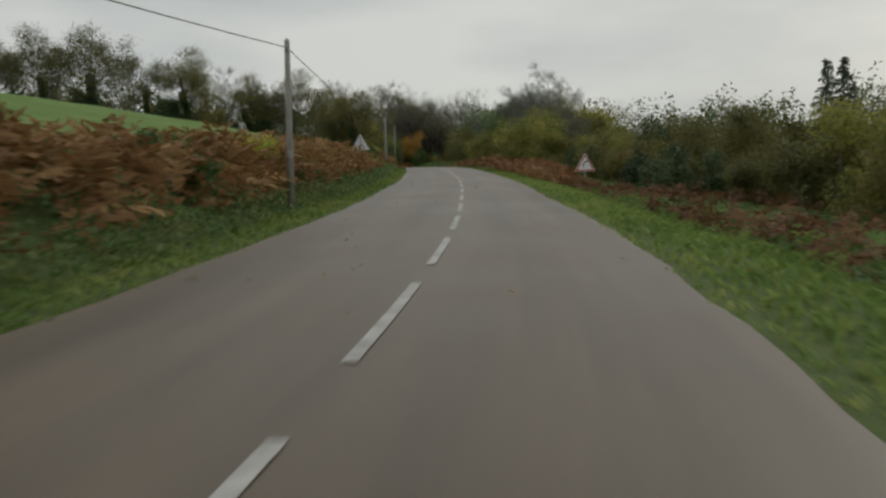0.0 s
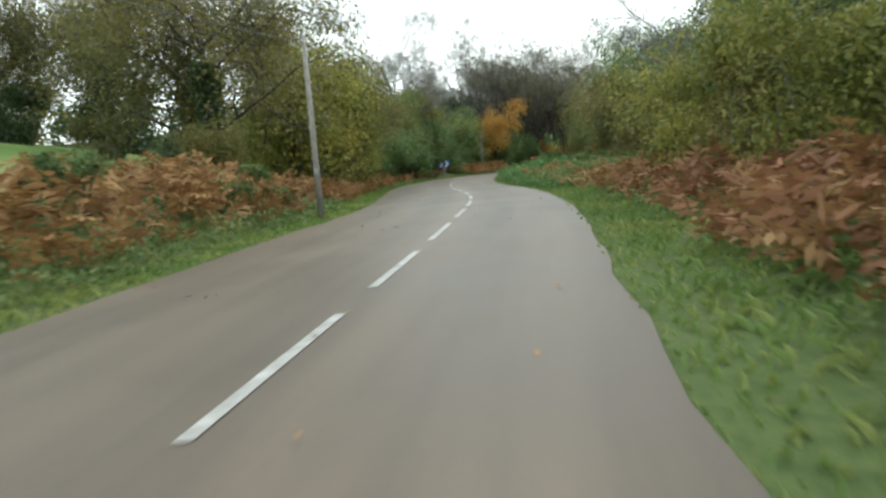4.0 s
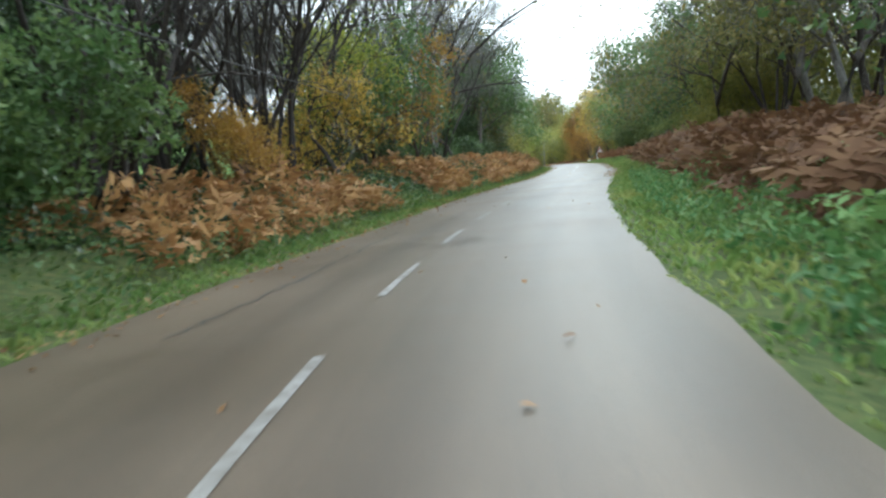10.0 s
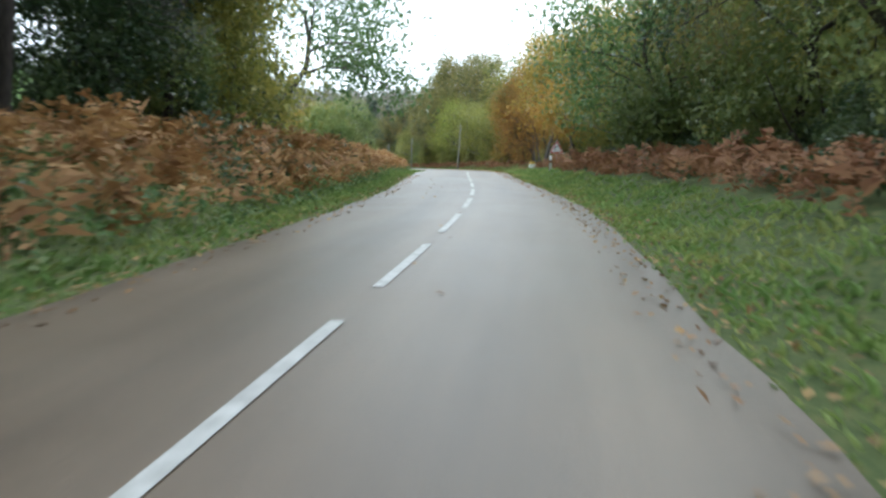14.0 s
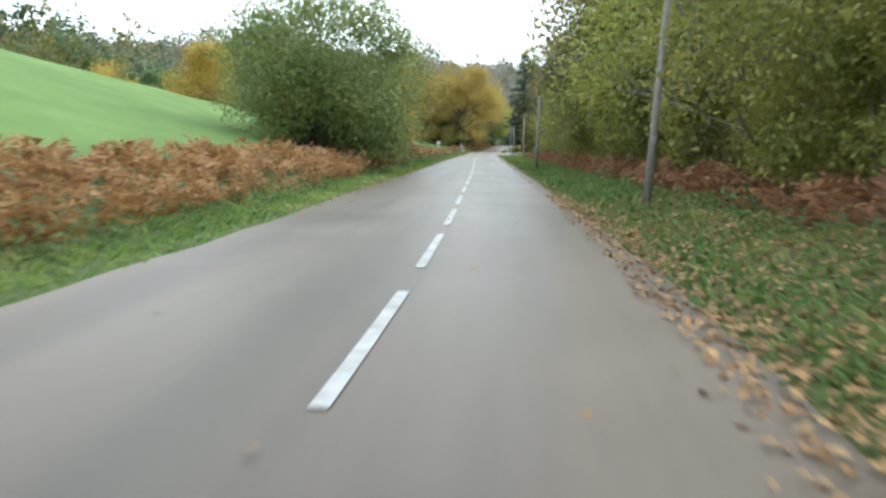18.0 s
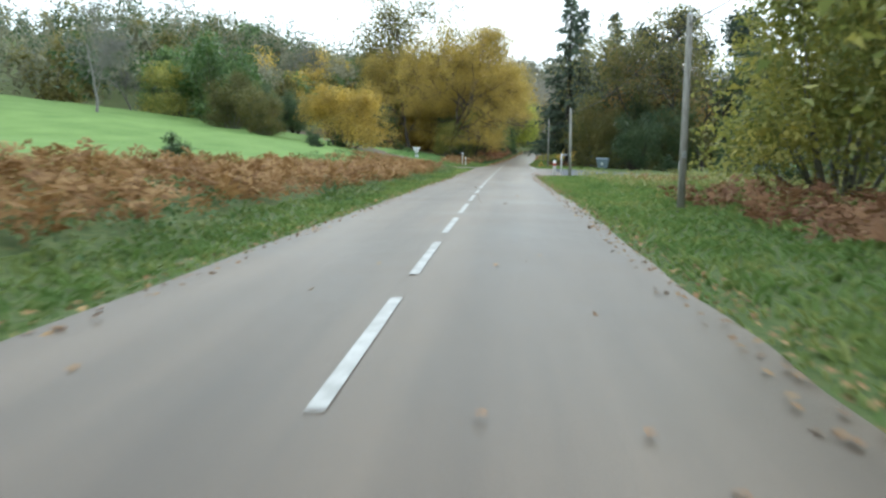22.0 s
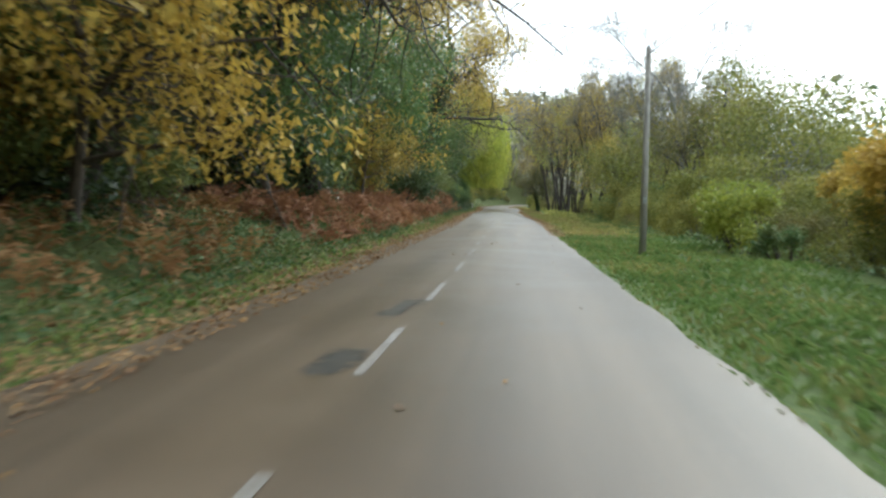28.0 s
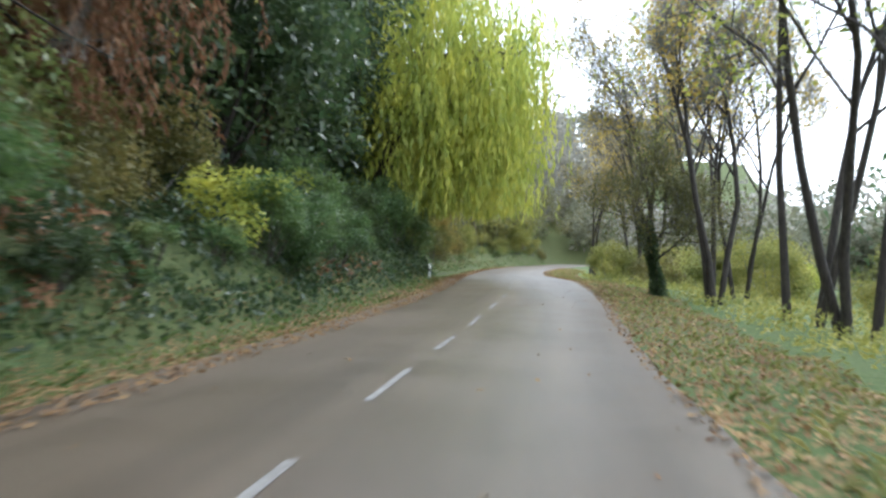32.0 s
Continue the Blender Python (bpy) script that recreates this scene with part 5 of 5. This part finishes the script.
# ---- road furniture ----


def lathe(pts, sides=12):
    """Turned solid from (radius, height) pairs, as verts and faces."""
    w = np.linspace(0, 2 * np.pi, sides, endpoint=False)
    v = [(r * math.cos(a), r * math.sin(a), z) for r, z in pts for a in w]
    f = [(i * sides + k, i * sides + (k + 1) % sides, (i + 1) * sides + (k + 1) % sides, (i + 1) * sides + k) for i in range(len(pts) - 1) for k in range(sides)]
    f += [tuple(reversed(range(sides))), tuple(range((len(pts) - 1) * sides, len(pts) * sides))]
    return v, f


def slab(outline, y0, y1):
    """A flat plate: an outline in x, z with thickness along y (front at y0, towards -y)."""
    n = len(outline)
    v = [(x, y0, z) for x, z in outline] + [(x, y1, z) for x, z in outline]
    f = [tuple(range(n)), tuple(reversed(range(n, 2 * n)))] + [(k, n + k, n + (k + 1) % n, (k + 1) % n) for k in range(n)]
    return v, f


def box(x0, x1, y0, y1, z0, z1):
    return slab([(x0, z0), (x1, z0), (x1, z1), (x0, z1)], y0, y1)


def rounded(points, radius, steps=4):
    """An outline with its corners rounded."""
    out, n = [], len(points)
    for i in range(n):
        p, a, b = Vector(points[i]), Vector(points[i - 1]), Vector(points[(i + 1) % n])
        u, w = p + (a - p).normalized() * radius, p + (b - p).normalized() * radius
        for k in range(steps + 1):
            t = k / steps
            q = u * (1 - t) ** 2 + p * 2 * t * (1 - t) + w * t * t
            out.append((q.x, q.y))
    return out


def piece(name, vf, mat, parent, label="", smooth_shade=False):
    return part(name, mesh_of(name, vf[0], vf[1], mat, smooth_shade=smooth_shade), parent, label)


def stand(name, s, off, turn=0.0, up=-0.05, tilt=0.0):
    """An empty at a place by the road, whose front (-y) faces back along the road, turned to the left."""
    ob = new(name)
    ob.matrix_world = Matrix.Translation(place(s, off, up)) @ Matrix.Rotation(radians(heading(s) + turn), 4, "Z") @ Matrix.Rotation(radians(tilt), 4, "Y")
    return ob


def triangle(size, inset=0.0, flip=False):
    h = size * 0.866
    k = inset * 1.732
    pts = [(-size / 2 + k, inset), (size / 2 - k, inset), (0, h - 2 * inset)]
    return [(x, h - z) for x, z in reversed(pts)] if flip else pts


def lift(outline, z):
    return [(x, y + z) for x, y in outline]


def triangle_sign(s, off, size, foot, label, turn=0.0, back=False, arrow=True, flip=False):
    ob = stand("warning_sign" if not flip else "give_way_sign", s, off, turn + (180 if back else 0))
    piece("post", box(-0.03, 0.03, 0.03, 0.06, 0, foot + size * 0.75), ZINC, ob)
    piece("rim", slab(lift(rounded(triangle(size, 0, flip), 0.05), foot), -0.005, 0.025), WHITE, ob, "thin white rim")
    piece("border", slab(lift(rounded(triangle(size, 0.02, flip), 0.04), foot), -0.008, 0.0), RED, ob, "red border")
    face = piece("face", slab(lift(rounded(triangle(size, 0.085, flip), 0.02), foot), -0.011, 0.0), WHITE, ob, "white face")
    piece("back_plate", slab(lift(rounded(triangle(size, 0.01, flip), 0.05), foot), 0.0255, 0.029), PLATE, ob, "bare grey metal back")
    for z in (0.2, 0.45):
        piece("bracket", box(-0.12, 0.12, 0.029, 0.065, foot + size * z, foot + size * z + 0.035), ZINC, ob)
    if arrow:
        # a shaft that bends to the right, with its head
        pts = [(-0.10, 0.17), (-0.10, 0.30), (-0.07, 0.38), (0.0, 0.44), (0.05, 0.46)]
        wide, half = [], 0.024
        for i, (x, z) in enumerate(pts):
            a, b = Vector(pts[max(i - 1, 0)]), Vector(pts[min(i + 1, len(pts) - 1)])
            d = (b - a).normalized()
            wide.append(((x - d.y * half, z + d.x * half), (x + d.y * half, z - d.x * half)))
        line = [p for p, _ in wide] + [q for _, q in reversed(wide)]
        piece("bend_arrow", slab([(x * size, z * size + foot) for x, z in reversed(line)], -0.014, 0.0), BLACK, face, "black bend arrow")
        piece("arrow_head", slab([(x * size, z * size + foot) for x, z in ((0.04, 0.40), (0.14, 0.475), (0.035, 0.53))], -0.014, 0.0), BLACK, face)
    return tagged(ob, label, "road sign")


triangle_sign(45.2, 6.45, 1.08, 1.02, "white triangular bend warning sign with red border on a grey post", 4)
triangle_sign(49.0, -5.2, 1.0, 1.1, "triangular road sign seen from its bare grey back", 2, back=True, arrow=False)
triangle_sign(276.0, 5.2, 0.9, 0.85, "white triangular bend warning sign under the trees", 8)
give_way = triangle_sign(444.0, -8.4, 0.85, 0.75, "give-way sign at the end of the track, seen from behind", 168, arrow=False, flip=True)
piece("plate", box(-0.2, 0.2, 0.0, 0.02, 0.55, 0.72), PLATE, give_way, "small grey plate under the triangle")

# chevron board on the bend
board = stand("chevron_sign", 158.0, -5.4, 24)
board.scale = (1.0, 1.0, 1.08)
for x in (-0.05, 0.10):
    piece("post", box(x - 0.025, x + 0.025, 0.03, 0.08, 0, 1.30), ZINC, board)
panel = piece("panel", slab(rounded([(-0.55, 0.72), (0.55, 0.72), (0.55, 1.30), (-0.55, 1.30)], 0.04), 0.0, 0.03), BLUE, board, "blue panel")
for x in (-0.44, 0.06):
    ch = [(x, 0.75), (x + 0.22, 0.75), (x + 0.44, 1.01), (x + 0.22, 1.27), (x, 1.27), (x + 0.22, 1.01)]
    piece("chevron", slab(ch, -0.004, 0.0), WHITE, panel, "white chevron")
tagged(board, "blue board with two white chevrons on the outside of the bend", "road sign")


def marker_post(s, off, label, band, h=1.0, r=0.085):
    ob = stand("marker_post", s, off)
    piece("body", lathe([(r, -0.1), (r, h - 0.14), (r * 0.98, h - 0.05), (r * 0.7, h - 0.01), (r * 0.2, h)], 14), WHITE, ob, "", True)
    piece("band", lathe([(r + 0.003, h - 0.36), (r + 0.003, h - 0.22)], 14), band, ob, "coloured reflective band", True)
    piece("foot", lathe([(r + 0.03, -0.08), (r + 0.03, 0.03)], 14), RUBBER, ob, "dark foot")
    return tagged(ob, label, "marker post")


def finger_post(s, off, h, arm, side, label, turn=0.0):
    ob = stand("direction_sign", s, off, turn)
    piece("pole", lathe([(0.035, -0.1), (0.035, h)], 10), WHITE, ob, "", True)
    piece("cap", lathe([(0.04, h), (0.02, h + 0.03)], 10), ZINC, ob)
    x0, x1 = (0.0, arm * side)
    pts = [(min(x0, x1), h - 0.19), (max(x0, x1), h - 0.19), (max(x0, x1), h - 0.02), (min(x0, x1), h - 0.02)]
    board = piece("arm", slab(pts, 0.038, 0.06), BLACK, ob, "narrow sign arm seen edge-on")
    bar = [(min(x0, x1) + 0.12, h - 0.13), (max(x0, x1) - 0.12, h - 0.13), (max(x0, x1) - 0.12, h - 0.08), (min(x0, x1) + 0.12, h - 0.08)]
    piece("lettering_bar", slab(bar, 0.033, 0.038), WHITE, board, "plain pale bar of lettering")
    return tagged(ob, label, "road sign")


marker_post(420.8, 4.0, "white round junction post with a red band", RED, 1.05, 0.10)
marker_post(454.5, -4.2, "white round junction post with a dark band", BLACK, 1.0, 0.07)
finger_post(421.8, 4.5, 1.5, 0.9, 1, "white direction post with one arm at the side road", 55)
finger_post(455.2, -4.6, 1.55, 0.6, -1, "white direction post with one arm at the track", -40)
marker_post(268.0, 4.1, "short white marker post in the verge grass", BLACK, 0.8, 0.06)
marker_post(604.0, -3.9, "short white marker post in the verge grass", BLACK, 0.8, 0.06)



def stake(s, off, h, tilt, label):
    ob = stand("boundary_stake", s, off, 10, -0.05, tilt)
    piece("shaft", lathe([(0.045, -0.1), (0.04, h - 0.05), (0.02, h)], 8), WHITE, ob, "", True)
    piece("collar", lathe([(0.05, 0.0), (0.05, 0.06)], 8), ZINC, ob)
    return tagged(ob, label, "stake")


stake(409.5, 15.2, 1.1, 12, "leaning pale wooden stake among clipped shrubs")
stake(430.0, 14.0, 1.0, 0, "upright pale stake on the grass before dark trees")

# kilometre stone
stone = stand("milestone", 290.2, 6.0, 10, -0.22)
piece("body", slab([(-0.22, -0.1), (0.22, -0.1), (0.22, 0.48), (-0.22, 0.48)], -0.14, 0.14), WHITE, stone)
piece("head", slab([(-0.22, 0.48), (0.22, 0.48), (0.2, 0.58), (0.13, 0.66), (0.0, 0.69), (-0.13, 0.66), (-0.2, 0.58)], -0.138, 0.138), YELLOW, stone, "rounded yellow head")
tagged(stone, "white kilometre stone with a rounded yellow head under the trees", "milestone")

# roadworks triangle standing on the verge
works = stand("roadworks_sign", 458.8, 4.2, 4)
piece("plate", slab(lift(rounded(triangle(0.75), 0.05), 0.12), 0.0, 0.02), YELLOW, works, "amber plate")
piece("border", slab(lift(rounded(triangle(0.70, 0.0), 0.05), 0.15), 0.0205, 0.024), RED, works)
piece("pictogram", slab([(-0.09, 0.24), (0.1, 0.24), (0.07, 0.36), (-0.02, 0.44), (-0.08, 0.36)], -0.004, 0.0), BLACK, works, "dark pictogram")
for x in (-0.25, 0.25):
    piece("leg", box(x - 0.015, x + 0.015, 0.0, 0.03, 0, 0.2), ZINC, works)
piece("stay", box(-0.02, 0.02, 0.3, 0.33, 0, 0.45), ZINC, works)
tagged(works, "amber triangular roadworks sign standing on the grass", "road sign")

# wheeled bin
bin_ = stand("wheeled_bin", 442.5, 9.4, -18, 0.0)
bin_.scale = (0.84, 0.84, 0.88)
bv = []
for z, w, d in ((0.16, 0.50, 0.36), (0.9, 0.62, 0.44), (0.96, 0.66, 0.47), (1.02, 0.66, 0.47)):
    bv += [(-w, -d, z), (w, -d, z), (w, d, z), (-w, d, z)]
bf = [(i * 4 + k, i * 4 + (k + 1) % 4, i * 4 + 4 + (k + 1) % 4, i * 4 + 4 + k) for i in range(3) for k in range(4)] + [(3, 2, 1, 0), (12, 13, 14, 15)]
bin_body = piece("body", (bv, bf), PLASTIC, bin_)
lid = slab([(-0.49, 1.02), (0.49, 1.02), (0.47, 1.12), (0.30, 1.19), (0.0, 1.21), (-0.30, 1.19), (-0.47, 1.12)], -0.66, 0.66)
lid = ([(y, x, z) for x, y, z in lid[0]], lid[1])
piece("lid", lid, PLASTIC, bin_, "rounded lid")
for x in (-0.42, 0.42):
    for y in (-0.28, 0.28):
        wv, wf = lathe([(0.03, -0.02), (0.09, -0.02), (0.09, 0.02), (0.03, 0.02)], 10)
        piece("wheel", ([(z + x, a + y, b + 0.09) for a, b, z in wv], wf), RUBBER, bin_, "small black wheel")
for x in (-0.70, 0.70):
    piece("handle", box(min(x, x * 0.9), max(x, x * 0.9), -0.10, 0.10, 0.86, 0.90), PLASTIC, bin_)
piece("sticker", slab([(-0.10, 0.45), (0.10, 0.45), (0.10, 0.68), (-0.10, 0.68)], -0.47, -0.40), WHITE, bin_body, "white sticker")
tagged(bin_, "large grey-blue plastic wheeled bin on the grass", "bin")


def pole(s, off, h, tilt=0.0, r=0.095):
    ob = stand("utility_pole", s, off, 0, -0.3, tilt)
    shaft = piece("shaft", lathe([(r, 0.0), (r * 0.86, h * 0.5), (r * 0.68, h + 0.3)], 12), POLE_WOOD, ob, "", True)
    piece("cap", lathe([(r * 0.74, h + 0.3), (r * 0.2, h + 0.36)], 12), ZINC, ob, "small metal cap")
    piece("hook", box(-0.02, 0.02, -r - 0.10, -r * 0.6, h + 0.12, h + 0.16), ZINC, shaft)
    piece("plate", box(-0.04, 0.04, -r - 0.012, -r + 0.02, 1.6, 1.75), ZINC, shaft)
    tagged(ob, "weathered grey wooden utility pole", "utility pole", "poles along the road")
    return ob.matrix_world @ Vector((0, 0, h + 0.14))


def cable(a, b, sag, label="thin black overhead cable between two poles"):
    cu = bpy.data.curves.new("overhead_cable", "CURVE")
    cu.dimensions, cu.bevel_depth, cu.bevel_resolution = "3D", 0.012, 1
    sp = cu.splines.new("POLY")
    sp.points.add(16)
    for k in range(17):
        t = k / 16
        p = a.lerp(b, t)
        sp.points[k].co = (p.x, p.y, p.z - sag * 4 * t * (1 - t), 1)
    cu.materials.append(CABLE)
    tagged(new("overhead_cable", cu), label, "cable", "cables between the poles")


left_tops = [pole(-22, -4.6, 4.6), pole(23.8, -4.15, 4.1), pole(73.2, -4.9, 4.1), pole(106.2, -4.3, 5.2), pole(165.2, -4.5, 3.8, 2.0, 0.062), pole(214, -7.5, 4.2)]
right_tops = [pole(313, 4.0, 4.6, 3), pole(346, 3.85, 4.3, 1), pole(384, 5.0, 4.5), pole(418, 4.9, 4.3, -0.8), pole(457, 4.9, 5.3), pole(501, 4.3, 5.2)]
for tops in (left_tops, right_tops):
    for a, b in zip(tops, tops[1:]):
        cable(a, b, 0.5)

# ---- side road, track and painted lines ----


def sheet(name, rows_of_points, mat, label, category, lift_by):
    """A paved or trodden surface laid on the ground from rows of road coordinates."""
    n = len(rows_of_points[0])
    v = []
    for r in rows_of_points:
        for s, off in r:
            x, y = on(s, off)
            v.append((float(x), float(y), float(profile(s, off)) + lift_by))
    me = mesh_of(name, v, grid_faces(len(rows_of_points), n), mat, smooth_shade=True)
    uv = me.uv_layers.new(name="plan")
    idx = np.empty(len(me.loops), int)
    me.loops.foreach_get("vertex_index", idx)
    flat = np.array([(off, s) for r in rows_of_points for s, off in r])
    uv.data.foreach_set("uv", flat[idx].ravel().astype(np.float32))
    return tagged(new(name, me), label, category, kind="structure")


def blend_rows(sections, cols=12, rows=26):
    """Rows of points across a way given by (left s, left off, right s, right off) sections."""
    sec = np.array(sections, float)
    t = np.linspace(0, len(sec) - 1, rows)
    ends = np.stack([np.interp(t, np.arange(len(sec)), sec[:, k]) for k in range(4)], 1)
    u = np.linspace(0, 1, cols)
    return [[(a + (c - a) * w, b + (d - b) * w) for w in u] for a, b, c, d in ends]


sheet("side_road_apron", blend_rows([(414.5, 2.2, 441.0, 2.2), (418.5, 3.4, 437.5, 3.4), (420.0, 4.6, 435.5, 4.6)]), ASPHALT, "grey-brown asphalt mouth of the side road", "road", 0.007)
sheet("side_road", blend_rows([(420.0, 4.5, 435.5, 4.5), (420.6, 6.5, 432.5, 6.5), (419.5, 9.5, 428.5, 9.5), (416.5, 16, 422.5, 16), (412, 28, 418, 28), (406, 60, 412, 60)]), TARMAC, "blue-grey tarmac side road", "road", 0.022)
sheet("track_mouth", blend_rows([(434.0, -1.8, 449.5, -1.8), (437.0, -3.4, 447.0, -3.4), (439.5, -5.0, 447.5, -5.0)]), ASPHALT, "asphalt mouth of a farm track", "road", 0.006)
sheet("farm_track", blend_rows([(439.5, -4.8, 447.5, -4.8), (443.0, -8.0, 449.0, -6.6), (449.0, -13.0, 453.0, -9.8), (458, -20, 462, -17), (480, -34, 484, -31)]), TRACK, "brown earth farm track climbing between trees", "track", 0.03)


def mark(s0, s1, off, width, name="dash", mat=PAINT):
    s = np.linspace(s0, s1, 5)
    v = []
    for a in s:
        for o in (off - width / 2, off + width / 2):
            x, y = on(a, o)
            v.append((float(x), float(y), float(profile(a, o)) + 0.019))
    part(name, mesh_of(name, v, grid_faces(5, 2), mat), road)


k = 0
while k * 4.333 < 640:
    s0 = k * 4.333
    worn = 130 < s0 < 225 or s0 > 462
    mark(s0 + (0.3 if worn else 0), s0 + (2.5 if worn else 3.0), 0.0, 0.08 if worn else 0.10, mat=FADED if worn else PAINT)
    k += 1
for k in range(9):
    mark(432.8 + k * 0.82, 432.8 + k * 0.82 + 0.45, 2.7, 0.32, "junction_mark")


mark(287.5, 287.66, -2.32, 0.42, "edge_mark")


def seam(points, width, name="tar_seam"):
    """A ragged dark seam or crack along road coordinates."""
    rng = np.random.default_rng(int(points[0][0]))
    pts = np.array(points, float)
    u = np.linspace(0, len(pts) - 1, 40)
    s, off = (np.interp(u, np.arange(len(pts)), pts[:, k]) for k in (0, 1))
    ds, do = np.gradient(s), np.gradient(off)
    off = off + rng.normal(0, 0.03, 40)
    ln = np.hypot(ds, do) + 1e-6
    w = width * rng.uniform(0.3, 1.0, 40)
    v = []
    for k in range(40):
        for e in (-0.5, 0.5):
            a, b = s[k] - do[k] / ln[k] * w[k] * e, off[k] + ds[k] / ln[k] * w[k] * e
            x, y = on(a, b)
            v.append((float(x), float(y), float(profile(a, b)) + 0.017))
    part(name, mesh_of(name, v, grid_faces(40, 2), TAR), road, "dark tar-filled crack")


seam([(172.5, -1.45), (175, -1.25), (181, -1.3)], 0.06)
seam([(430, -2.4), (425, -0.6), (421, 1.3), (414.5, 2.6)], 0.05)
seam([(212, -1.9), (219, -1.5), (226, -1.7)], 0.05)
seam([(359, 1.05), (363, 1.35), (366.5, 1.4)], 0.9, "asphalt_patch")
seam([(485.6, -0.30), (486.6, -0.22)], 0.42, "asphalt_patch")
seam([(488.6, -0.30), (490.0, -0.18)], 0.32, "asphalt_patch")

# nothing of the model plants stays where they were made
for models in MODELS.values():
    for ob in models:
        for child in list(ob.children):
            bpy.data.objects.remove(child)
        bpy.data.objects.remove(ob)
